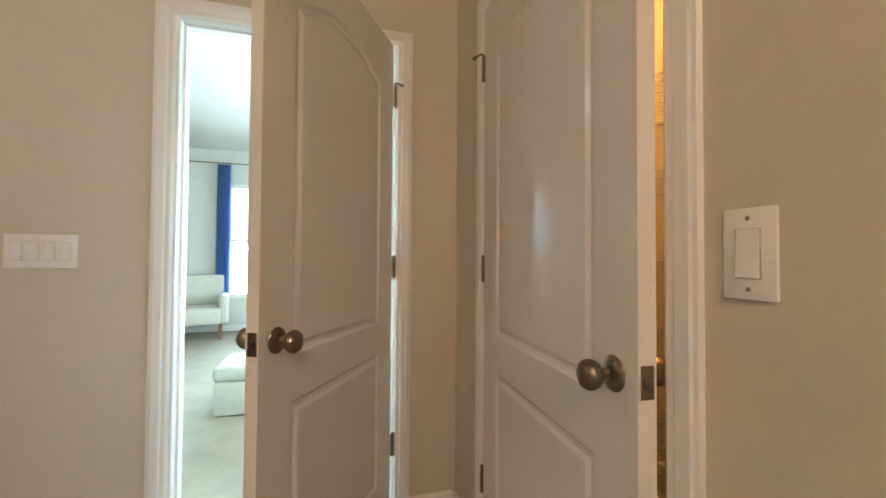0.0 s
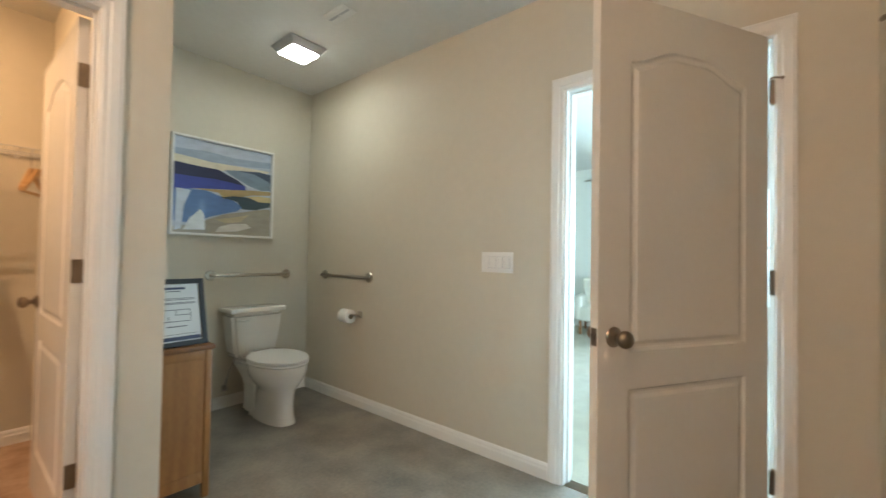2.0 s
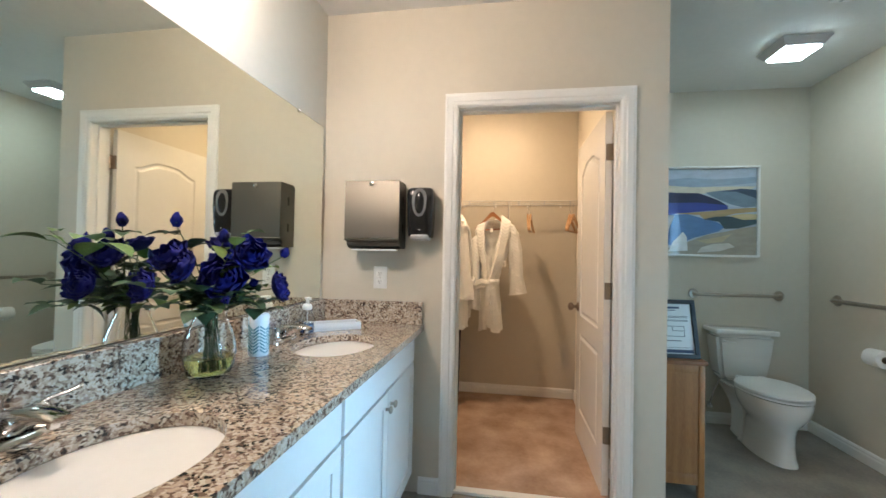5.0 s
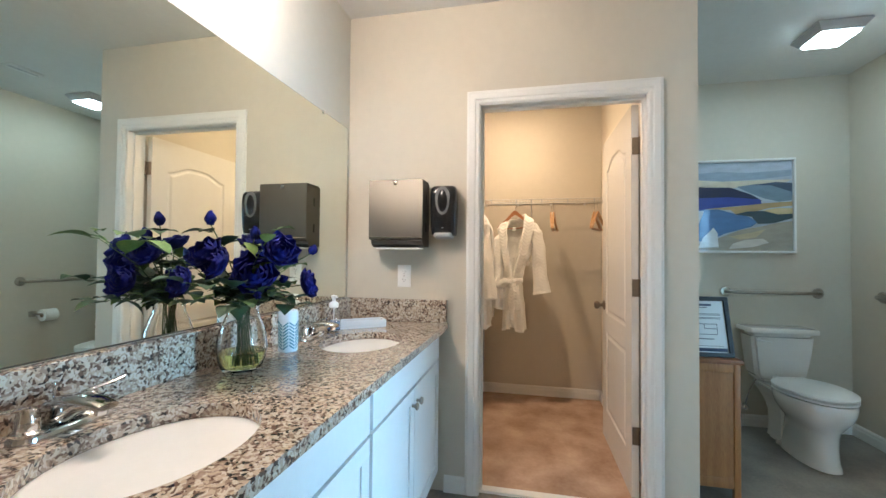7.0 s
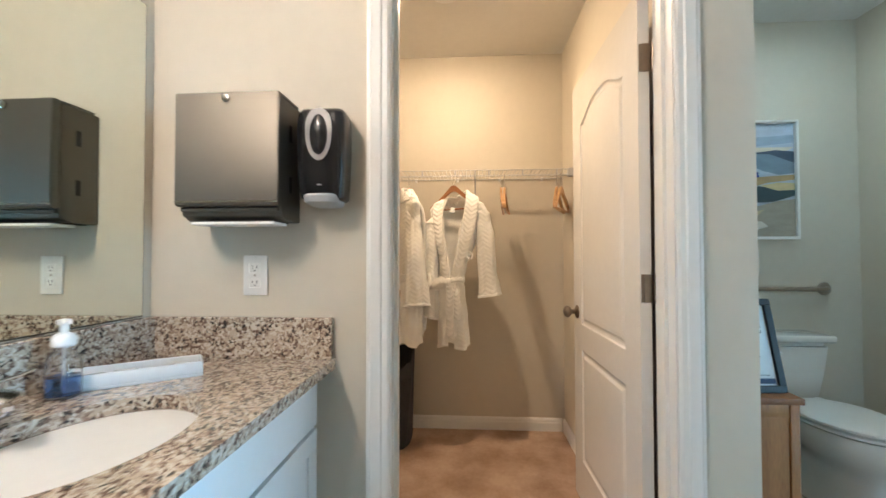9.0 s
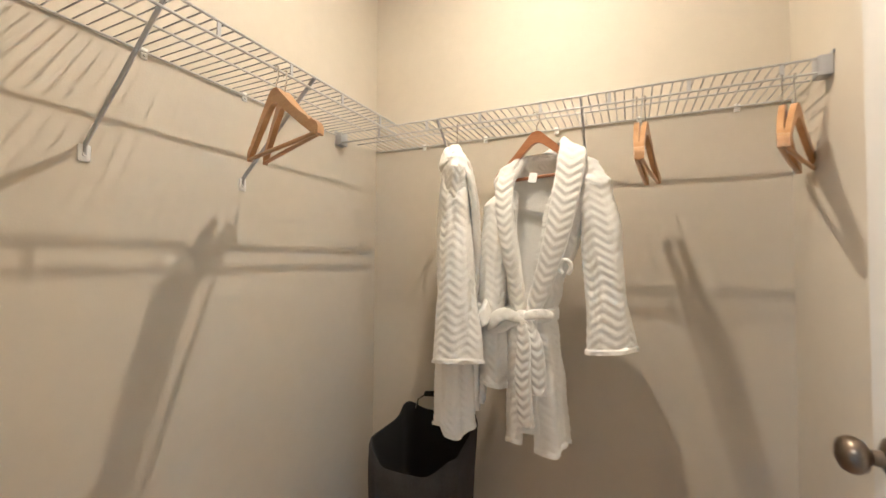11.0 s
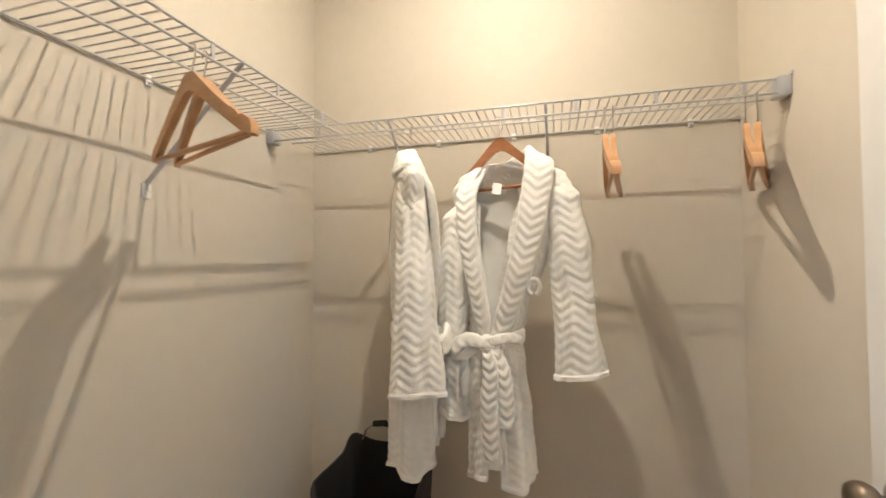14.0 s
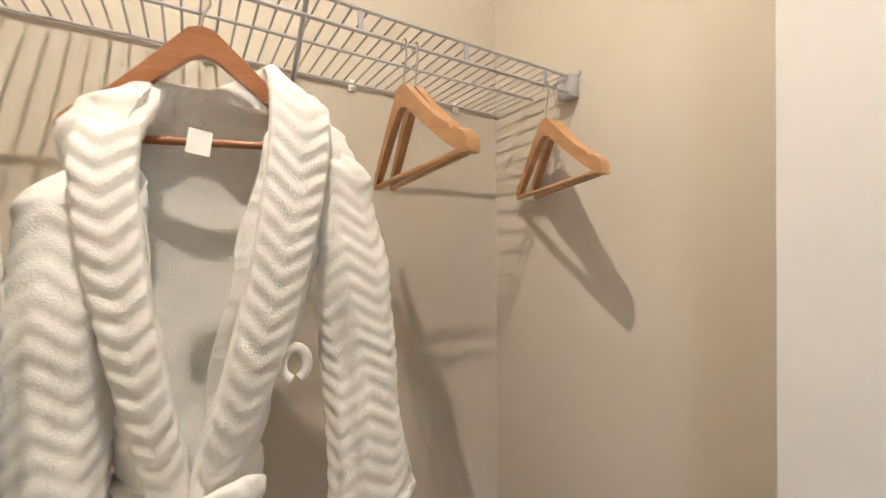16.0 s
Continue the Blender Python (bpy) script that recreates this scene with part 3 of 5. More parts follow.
def faucet(cx):
    root = thing("faucet", pose(cx, -0.665, CT), "chrome centreset faucet with two lever handles", "faucet", "vanity faucets")
    bm = bmesh.new()
    n = 40
    loft(bm, [[(a * math.copysign(abs(math.cos(2 * math.pi * i / n)) ** 0.6, math.cos(2 * math.pi * i / n)), b * math.copysign(abs(math.sin(2 * math.pi * i / n)) ** 0.8, math.sin(2 * math.pi * i / n)), z) for i in range(n)] for a, b, z in ((0.082, 0.028, 0.0005), (0.082, 0.028, 0.010), (0.078, 0.024, 0.016), (0.05, 0.015, 0.018))])
    part("base_plate", bm, CHROME, root)
    # broad hooded spout, flat on top
    rings = []
    for y, zl, zh, hw in ((-0.026, 0.012, 0.040, 0.016), (-0.020, 0.012, 0.058, 0.022), (0.010, 0.012, 0.070, 0.026), (0.028, 0.022, 0.073, 0.0265), (0.060, 0.044, 0.074, 0.025), (0.095, 0.052, 0.070, 0.0225), (0.118, 0.050, 0.062, 0.019)):
        zc, hz = (zl + zh) / 2, (zh - zl) / 2
        rings.append([(hw * math.copysign(abs(math.cos(2 * math.pi * i / 28)) ** 0.6, math.cos(2 * math.pi * i / 28)), y, zc + hz * math.copysign(abs(math.sin(2 * math.pi * i / 28)) ** 0.7, math.sin(2 * math.pi * i / 28))) for i in range(28)])
    bm = bmesh.new()
    loft(bm, rings)
    part("spout", bm, CHROME, root)
    part("aerator", lathe(bmesh.new(), [(0.010, 0.040), (0.011, 0.042), (0.011, 0.052)], 18, (0, 0.100, 0)), CHROME, root, "round aerator")
    part("lift_rod", lathe(bmesh.new(), [(0.0025, 0.060), (0.0025, 0.082), (0.005, 0.085), (0.005, 0.092), (0.001, 0.094)], 12, (0, -0.016, 0)), CHROME, root, "drain lift rod")
    for s in (-1, 1):
        bm = lathe(bmesh.new(), [(0.026, 0.014), (0.026, 0.020), (0.019, 0.024), (0.0185, 0.042), (0.016, 0.054), (0.012, 0.062), (0.002, 0.065)], 24, (s * 0.052, 0, 0))
        h = part("handle", bm, CHROME, root)
        bm = tube(bmesh.new(), [(s * 0.046, 0.0, 0.060), (s * 0.066, 0.004, 0.066), (s * 0.095, 0.010, 0.069), (s * 0.118, 0.014, 0.075)], [0.008, 0.0075, 0.0075, 0.006], 12, True, 0.45)
        part("lever", bm, CHROME, h)


for c in SINKS:
    faucet(c[0])


def shaker(w, h, frame_w=0.055, th=0.019):
    """A framed door or drawer front standing on its lower left corner, facing +y."""
    out = []
    for kind, lo, hi in (("rail", (0, 0), (w, frame_w)), ("rail", (0, h - frame_w), (w, h)), ("stile", (0, frame_w + 0.0003), (frame_w, h - frame_w - 0.0003)), ("stile", (w - frame_w, frame_w + 0.0003), (w, h - frame_w - 0.0003))):
        out.append((kind, B((lo[0], th - 0.0068, lo[1]), (hi[0], th, hi[1]), 0.0012, 1)))
    return B((0, 0, 0), (w, th - 0.007, h)), out


def vanity_unit(x0, w):
    root = thing("vanity_cabinet", pose(x0, -0.745, 0), "white painted vanity cabinet with shaker doors", "cabinet", "vanity cabinets")
    d = 0.500
    bm = B((0.001, 0.002, 0.10), (w - 0.001, d, CT - 0.0315))
    part("body", bm, CABINET, root, "", False)
    part("toe_kick", B((0.001, 0.002, 0.0005), (w - 0.001, d - 0.07, 0.0995)), CABINET, root, "", False)
    y = d + 0.001
    ob = part("drawer_front", B((0.012, y, 0.697), (w - 0.012, y + 0.019, CT - 0.042), 0.002), CABINET, root, "flat white false drawer front", False)
    half = w / 2
    for s in (0, 1):
        bm, frames = shaker(half - 0.015, 0.568)
        dob = part("door", bm, CABINET, root, "white shaker door", False)
        dob.matrix_local = pose(0.012 if s == 0 else half + 0.003, y, 0.118)
        for kind, fb in frames:
            part(kind, fb, CABINET, dob, "", False)
        kx = half - 0.015 - 0.03 if s == 0 else 0.03
        bm = bmesh.new()
        q = [(0.007, 0.0), (0.006, 0.010), (0.009, 0.014), (0.0155, 0.018), (0.0155, 0.023), (0.011, 0.027), (0.001, 0.028)]
        loft(bm, [[(kx + r * math.cos(2 * math.pi * i / 20), 0.019 + e, 0.505 + r * math.sin(2 * math.pi * i / 20)) for i in range(20)] for r, e in q], True, True)
        part("pull_knob", bm, NICKEL, dob, "round nickel knob")


vanity_unit(-0.935, 0.925)
vanity_unit(-0.010, 0.925)
slab("filler_strip", (-0.958, -0.745, 0.10), (-0.936, -0.247, CT - 0.032), CABINET, "white vanity filler strip at the wall", "trim")


def mirror():
    root = thing("mirror", pose(0, 0, 0), "large frameless wall mirror above the vanity", "mirror")
    part("glass", B((-0.922, -0.7588, 1.001), (0.93, -0.7535, 1.926)), MIRROR, root, "", False)
    part("edge", B((-0.925, -0.7592, 0.9965), (0.932, -0.7545, 1.928)), DARKEDGE, root, "dark bevelled edge", False)
    for x in (-0.66, 0.62):
        part("clip", B((x - 0.007, -0.7595, 1.916), (x + 0.007, -0.748, 1.934), 0.002), CHROME, root, "small metal mirror clip")


mirror()


def towel_dispenser():
    root = thing("paper_towel_dispenser", pose(-0.96, -0.434, 1.272), "brushed steel paper towel dispenser on the wall", "towel dispenser")
    w = 0.143
    # body behind the cover, stepped in at the mouth
    bm = prism(bmesh.new(), [(0.001, 0.0), (0.090, 0.0), (0.118, 0.012), (0.122, 0.030), (0.122, 0.334), (0.001, 0.334)], lambda u, v, d: (u, d, v), -w + 0.003, w - 0.003)
    bmesh.ops.bevel(bm, geom=bm.edges[:], offset=0.002, segments=2, affect="EDGES")
    part("body", bm, STEEL, root)
    # hinged front cover with its wrapped edges
    bm = prism(bmesh.new(), [(0.1222, 0.036), (0.140, 0.036), (0.147, 0.042), (0.147, 0.334), (0.143, 0.341), (0.1222, 0.341)], lambda u, v, d: (u, d, v), -w, w)
    bmesh.ops.bevel(bm, geom=bm.edges[:], offset=0.0025, segments=2, affect="EDGES")
    cover = part("front_cover", bm, STEEL, root)
    part("top_flange", B((0.020, -w, 0.3345), (0.1218, w, 0.3405), 0.001, 1), STEEL, root)
    part("seam", B((0.1472, -w + 0.002, 0.0445), (0.1485, w - 0.002, 0.050), 0.0005, 1), CHROME, cover, "bright folded seam", False)
    part("lip", T([(0.126, -w + 0.008, 0.029), (0.126, w - 0.008, 0.029)], 0.006, 12), STEEL, root, "rolled steel lip")
    part("slot", B((0.02, -w + 0.02, -0.0035), (0.112, w - 0.03, -0.0005)), DARK, root, "dark slab painted as the shaded opening", False)
    part("towel", B((0.045, -w + 0.030, -0.012), (0.122, w - 0.022, -0.004), 0.002), TISSUE, root, "white paper towel edge")
    bm = bmesh.new()
    loft(bm, [[(0.1473 + e, r * math.cos(2 * math.pi * i / 18), 0.322 + r * math.sin(2 * math.pi * i / 18)) for i in range(18)] for r, e in ((0.011, 0.0), (0.011, 0.004), (0.007, 0.006), (0.002, 0.006))])
    part("lock", bm, CHROME, cover, "round chrome lock")
    for z in (0.08, 0.225):
        for s_ in (-1, 1):
            y = s_ * (w - 0.003)
            part("gauge_slot", B((0.060, min(y, y + s_ * 0.0012), z), (0.074, max(y, y + s_ * 0.0012), z + 0.045)), DARK, root, "dark strip painted as the shaded level slot", False)


towel_dispenser()


def soap_dispenser():
    root = thing("soap_dispenser", pose(-0.96, -0.200, 1.33), "glossy black and grey wall soap dispenser", "soap dispenser")
    def ring(z, w, d, n=40):
        pts = []
        for i in range(n):
            a = 2 * math.pi * i / n
            c, s = math.cos(a), math.sin(a)
            x = d / 2 + d / 2 * math.copysign(abs(c) ** 0.35, c)
            pts.append((x + 0.001, w / 2 * math.copysign(abs(s) ** 0.45, s), z))
        return pts
    bm = bmesh.new()
    loft(bm, [ring(z, w, d) for z, w, d in ((0.0, 0.106, 0.070), (0.006, 0.122, 0.086), (0.05, 0.131, 0.096), (0.14, 0.138, 0.100), (0.21, 0.138, 0.100), (0.24, 0.132, 0.096), (0.253, 0.118, 0.086), (0.258, 0.085, 0.07))])
    part("case", bm, BLACKP, root, "glossy black case")
    bm = bmesh.new()
    k = 28
    outer = [(0.036 * math.sin(2 * math.pi * i / k) * (1.0 if math.cos(2 * math.pi * i / k) < 0 else 1.0 + 0.25 * math.cos(2 * math.pi * i / k)), 0.178 + 0.072 * math.cos(2 * math.pi * i / k)) for i in range(k)]
    prism(bm, outer, lambda u, v, d: (d, u, v), 0.094, 0.1035)
    part("panel", bm, SILVERP, root, "grey tapering front panel")
    bm = bmesh.new()
    loft(bm, [[(0.1036 + e, 0.025 * f * math.sin(2 * math.pi * i / k), 0.176 + 0.056 * f * math.cos(2 * math.pi * i / k)) for i in range(k)] for f, e in ((1, 0), (0.9, 0.004), (0.5, 0.007), (0.05, 0.008))])
    part("window", bm, BLACKP, root, "smoked oval sight window")
    bm = bmesh.new()
    loft(bm, [ring(z, w, d) for z, w, d in ((-0.014, 0.076, 0.072), (-0.006, 0.094, 0.096), (0.010, 0.096, 0.104), (0.015, 0.084, 0.103))])
    part("push_bar", bm, PLASTIC_G, root, "pale grey push bar")
    part("mark", B((0.1012, -0.004, 0.038), (0.1022, 0.008, 0.040)), WHITEP, root, "small pale mark", False)


soap_dispenser()


def plate(name, m, w, h, label, category):
    root = thing(name, m, label, category)
    part("cover_plate", B((0.0005, -w / 2, -h / 2), (0.0065, w / 2, h / 2), 0.0025), WHITEP, root)
    return root


def outlet():
    root = plate("wall_outlet", pose(-0.96, -0.428, 1.118), 0.074, 0.118, "white duplex wall outlet above the backsplash", "outlet")
    for z in (0.022, -0.022):
        f = part("socket", B((0.0066, -0.017, z - 0.015), (0.0085, 0.017, z + 0.015), 0.003), WHITEP, root)
        for y in (-0.0065, 0.0065):
            part("slot", B((0.0086, y - 0.001, z - 0.002), (0.0088, y + 0.001, z + 0.007)), DARK, f, "", False)
        part("slot", B((0.0086, -0.0022, z - 0.010), (0.0088, 0.0022, z - 0.006)), DARK, f, "", False)
    part("screw", B((0.0066, -0.003, -0.003), (0.0075, 0.003, 0.003), 0.001), NICKEL, root)


outlet()


def rocker(root, y, z=0.0, up=True):
    # mid-grey frame paints the shadow line between rocker and cover plate
    f = part("switch_frame", B((0.0066, y - 0.0175, z - 0.034), (0.0078, y + 0.0175, z + 0.034), 0.0008, 1), PLASTIC_G, root, "thin grey frame painted as the shadow gap")
    bm = prism(bmesh.new(), [(0.0079, -0.033), (0.0125 if up else 0.0085, -0.032), (0.0095, 0.0), (0.0085 if up else 0.0125, 0.032), (0.0079, 0.033)], lambda u, v, d: (u, d, z + v), y - 0.0155, y + 0.0155)
    part("rocker", bm, WHITEP, root, "white rocker switch", False)


def switches():
    m = pose(-0.337, 2.465, 1.123, 0, 0, -90)
    root = plate("light_switch", m, 0.210, 0.118, "white four-gang rocker switch plate", "light switch")
    for i in range(4):
        rocker(root, -0.069 + 0.046 * i, 0.0, i % 2 == 0)
    m = pose(1.175, 1.146, 1.117, 0, 0, 180)
    root = plate("light_switch", m, 0.073, 0.124, "white single rocker switch plate with screws", "light switch")
    rocker(root, 0.0)
    for z in (0.048, -0.048):
        part("screw", B((0.0066, -0.0028, z - 0.0028), (0.0076, 0.0028, z + 0.0028), 0.001), NICKEL, root)


switches()
# ---- toilet alcove ----
def toilet():
    root = thing("toilet", pose(-2.28, 1.940, 0), "cream two-piece toilet with closed lid on the grey floor", "toilet")

    def egg(cx, rx, ry, z, n=44, back=0.75, square=1.0):
        pts = []
        for i in range(n):
            a = 2 * math.pi * i / n
            c, s_ = math.cos(a), math.sin(a)
            pts.append((cx + rx * (c if c > 0 else back * c), ry * math.copysign(abs(s_) ** square, s_), z))
        return pts
    # narrow foot running back to the wall, swelling into an elongated bowl
    rows = ((0.455, 0.212, 0.102, 0.0005, 1.35, 0.8), (0.455, 0.210, 0.099, 0.020, 1.35, 0.8), (0.460, 0.196, 0.090, 0.045, 1.3, 0.8), (0.464, 0.188, 0.086, 0.110, 1.2, 0.85), (0.466, 0.190, 0.088, 0.185, 1.1, 0.9), (0.468, 0.198, 0.099, 0.225, 1.0, 0.95), (0.470, 0.222, 0.134, 0.262, 0.9, 1.0), (0.470, 0.252, 0.162, 0.305, 0.85, 1.0), (0.468, 0.267, 0.177, 0.345, 0.8, 1.0), (0.466, 0.272, 0.182, 0.380, 0.78, 1.0), (0.466, 0.268, 0.178, 0.396, 0.78, 1.0))
    bm = bmesh.new()
    loft(bm, [egg(cx, rx, ry, z, 44, bk, sq) for cx, rx, ry, z, bk, sq in rows])
    part("bowl", bm, PORCELAIN, root)
    bm = bmesh.new()
    loft(bm, [[(x, s_ * w, z) for x, s_ in ((x0, -1), (0.33, -1), (0.33, 1), (x0, 1))] for w, x0, z in ((0.088, 0.14, 0.0006), (0.078, 0.15, 0.08), (0.075, 0.13, 0.21), (0.105, 0.06, 0.31), (0.135, 0.035, 0.372))])
    bmesh.ops.bevel(bm, geom=bm.edges[:], offset=0.02, segments=3, affect="EDGES")
    part("pedestal", bm, PORCELAIN, root)
    bm = bmesh.new()
    loft(bm, [[(x, s_ * w, z) for x, s_ in ((0.015, -1), (d, -1), (d, 1), (0.015, 1))] for w, d, z in ((0.128, 0.160, 0.374), (0.152, 0.178, 0.395), (0.176, 0.195, 0.55), (0.193, 0.203, 0.712))])
    bmesh.ops.bevel(bm, geom=bm.edges[:], offset=0.024, segments=4, affect="EDGES")
    tank = part("tank", bm, PORCELAIN, root)
    part("tank_lid", B((0.008, -0.208, 0.7125), (0.220, 0.208, 0.750), 0.012, 4), PORCELAIN, root)
    part("flush_lever", T([(0.203, -0.150, 0.668), (0.222, -0.150, 0.668), (0.226, -0.135, 0.667), (0.228, -0.085, 0.661)], [0.012, 0.01, 0.008, 0.007], 12, 0.7), WHITEP, tank, "white flush lever")
    bm = bmesh.new()
    loft(bm, [egg(0.470, 0.262, 0.177, 0.4015, 48), egg(0.470, 0.272, 0.187, 0.405, 48), egg(0.470, 0.272, 0.187, 0.414, 48), egg(0.470, 0.264, 0.179, 0.4175, 48)])
    part("seat", bm, WHITEP, root)
    bm = bmesh.new()
    loft(bm, [egg(0.467, 0.262, 0.177, 0.4235, 48), egg(0.467, 0.274, 0.189, 0.427, 48), egg(0.467, 0.274, 0.189, 0.437, 48), egg(0.465, 0.25, 0.168, 0.445, 48), egg(0.46, 0.12, 0.08, 0.449, 48)])
    part("seat_lid", bm, WHITEP, root)
    for s_ in (-1, 1):
        part("hinge_cap", B((0.240, s_ * 0.075 - 0.02, 0.3965), (0.280, s_ * 0.075 + 0.02, 0.440), 0.008), WHITEP, root)
        part("bolt_cap", lathe(bmesh.new(), [(0.016, 0.016), (0.015, 0.03), (0.006, 0.037), (0.001, 0.038)], 16, (0.32, s_ * 0.098, 0.0)), PORCELAIN, root)
        # rubber bumpers that hold the lid off the seat
        part("bumper", B((0.60, s_ * 0.10 - 0.008, 0.4165), (0.62, s_ * 0.10 + 0.008, 0.425), 0.001, 1), WHITEP, root)
    part("supply_line", T([(0.004, -0.17, 0.16), (0.05, -0.17, 0.16), (0.06, -0.17, 0.18), (0.07, -0.150, 0.28), (0.09, -0.11, 0.376)], 0.006, 10), CHROME, root, "braided metal supply line")
    part("valve", lathe(bmesh.new(), [(0.022, 0.0), (0.022, 0.02), (0.012, 0.022), (0.012, 0.04)], 16, (0.05, -0.17, 0.14)), CHROME, root, "small chrome stop valve")


toilet()


def grab_bar(m, length):
    root = thing("grab_bar", m, "brushed nickel grab bar with round flanges", "grab bar", "alcove grab bars")
    h = length / 2
    pts = [(-h, 0.004, 0), (-h, 0.03, 0), (-h + 0.008, 0.041, 0), (-h + 0.022, 0.046, 0), (h - 0.022, 0.046, 0), (h - 0.008, 0.041, 0), (h, 0.03, 0), (h, 0.004, 0)]
    part("bar", T(pts, 0.0135, 16), NICKEL, root)
    for x in (-h, h):
        bm = bmesh.new()
        loft(bm, [[(x + r * math.cos(2 * math.pi * i / 28), y, r * math.sin(2 * math.pi * i / 28)) for i in range(28)] for r, y in ((0.038, 0.0005), (0.038, 0.006), (0.034, 0.011), (0.016, 0.013))])
        part("flange", bm, NICKEL, root)


grab_bar(pose(-2.28, 1.965, 0.985, 0, 0, -90), 0.59)
grab_bar(pose(-1.735, 2.465, 0.985, 0, 0, 180), 0.56)


def paper_holder():
    root = thing("toilet_paper_holder", pose(-1.545, 2.465, 0.70, 0, 0, 180), "nickel toilet paper holder with an open arm", "paper holder")
    part("mount", B((-0.025, 0.0005, -0.025), (0.025, 0.012, 0.025), 0.004), NICKEL, root)
    part("arm", T([(0, 0.012, 0), (0, 0.06, 0), (0.006, 0.068, 0), (0.02, 0.07, 0), (0.15, 0.07, 0)], 0.008, 12), NICKEL, root)
    roll = thing("toilet_paper_roll", pose(-1.545, 2.465, 0.70, 0, 0, 180), "white toilet paper roll on the holder", "toilet paper")
    bm = bmesh.new()
    n = 36
    prof = ((0.0205, 0.028), (0.0205, 0.128), (0.049, 0.128), (0.051, 0.126), (0.051, 0.030), (0.049, 0.028))
    rings = [[(x, 0.07 + r * math.cos(2 * math.pi * i / n), -0.0125 + r * math.sin(2 * math.pi * i / n)) for i in range(n)] for r, x in prof]
    loft(bm, rings + [rings[0]], True, False)
    part("roll", bm, TISSUE, roll)
    bm = bmesh.new()
    loft(bm, [[(x, 0.07 + r * math.cos(2 * math.pi * i / n), -0.0125 + r * math.sin(2 * math.pi * i / n)) for i in range(n)] for r, x in ((0.0203, 0.027), (0.0203, 0.129), (0.0193, 0.129), (0.0193, 0.027), (0.0203, 0.027))], True, False)
    part("core", bm, material("cardboard", (0.35, 0.27, 0.18), 0.8), roll, "brown cardboard core")


paper_holder()

ART = {
    "sky": ((0.44, 0.51, 0.60), ((0, 0), (1, 0), (1, 1), (0, 1))),
    "haze": ((0.29, 0.37, 0.48), ((0, 0.80), (0.35, 0.78), (0.7, 0.80), (1, 0.83), (1, 0.90), (0.6, 0.875), (0.3, 0.895), (0, 0.875))),
    "cream": ((0.66, 0.60, 0.47), ((0, 0.70), (0.4, 0.70), (0.72, 0.745), (0.95, 0.76), (1, 0.79), (0.7, 0.79), (0.35, 0.785), (0, 0.815))),
    "navy": ((0.012, 0.02, 0.07), ((0, 0.55), (0.40, 0.57), (0.72, 0.56), (0.62, 0.63), (0.50, 0.68), (0.42, 0.715), (0.2, 0.72), (0, 0.735))),
    "slate": ((0.17, 0.25, 0.33), ((0.48, 0.72), (0.6, 0.65), (0.75, 0.58), (0.88, 0.545), (1, 0.56), (1, 0.73), (0.85, 0.755), (0.65, 0.745))),
    "deep": ((0.045, 0.08, 0.13), ((0.62, 0.735), (0.8, 0.73), (0.9, 0.69), (1, 0.65), (1, 0.75), (0.85, 0.765))),
    "royal": ((0.03, 0.06, 0.32), ((0, 0.44), (0.25, 0.48), (0.5, 0.505), (0.72, 0.52), (0.70, 0.575), (0.4, 0.605), (0.15, 0.60), (0, 0.60))),
    "mid": ((0.075, 0.19, 0.42), ((0, 0.12), (0.18, 0.10), (0.36, 0.19), (0.62, 0.27), (0.68, 0.32), (0.60, 0.38), (0.45, 0.42), (0.3, 0.47), (0.1, 0.46), (0, 0.44))),
    "ochre": ((0.42, 0.30, 0.15), ((0.18, 0.475), (0.42, 0.46), (0.48, 0.40), (0.6, 0.42), (0.78, 0.475), (1, 0.50), (1, 0.545), (0.75, 0.53), (0.5, 0.50))),
    "teal": ((0.03, 0.065, 0.085), ((0.46, 0.41), (0.62, 0.38), (0.68, 0.30), (0.82, 0.305), (1, 0.36), (1, 0.42), (0.86, 0.42), (0.72, 0.445), (0.58, 0.44))),
    "straw": ((0.60, 0.49, 0.27), ((0.72, 0.45), (0.86, 0.405), (1, 0.41), (1, 0.47), (0.86, 0.475))),
    "sand": ((0.36, 0.33, 0.27), ((0, 0), (1, 0), (1, 0.33), (0.85, 0.31), (0.7, 0.27), (0.5, 0.23), (0.34, 0.16), (0.15, 0.08), (0, 0.06))),
    "dune": ((0.50, 0.42, 0.27), ((0.4, 0.16), (0.6, 0.20), (0.75, 0.24), (0.66, 0.15), (0.5, 0.125))),
    "foam": ((0.62, 0.60, 0.55), ((0.40, 0.02), (0.62, 0.04), (0.78, 0.09), (0.72, 0.135), (0.55, 0.12), (0.44, 0.08))),
    # pale blue streak paints the doorway's daylight reflected in the glass
    "pale": ((0.55, 0.62, 0.70), ((0.02, 0.02), (0.08, 0.04), (0.10, 0.28), (0.16, 0.45), (0.03, 0.46))),
    "spray": ((0.70, 0.72, 0.72), ((0.10, 0.03), (0.30, 0.04), (0.29, 0.20), (0.25, 0.26), (0.20, 0.20), (0.15, 0.15))),
}


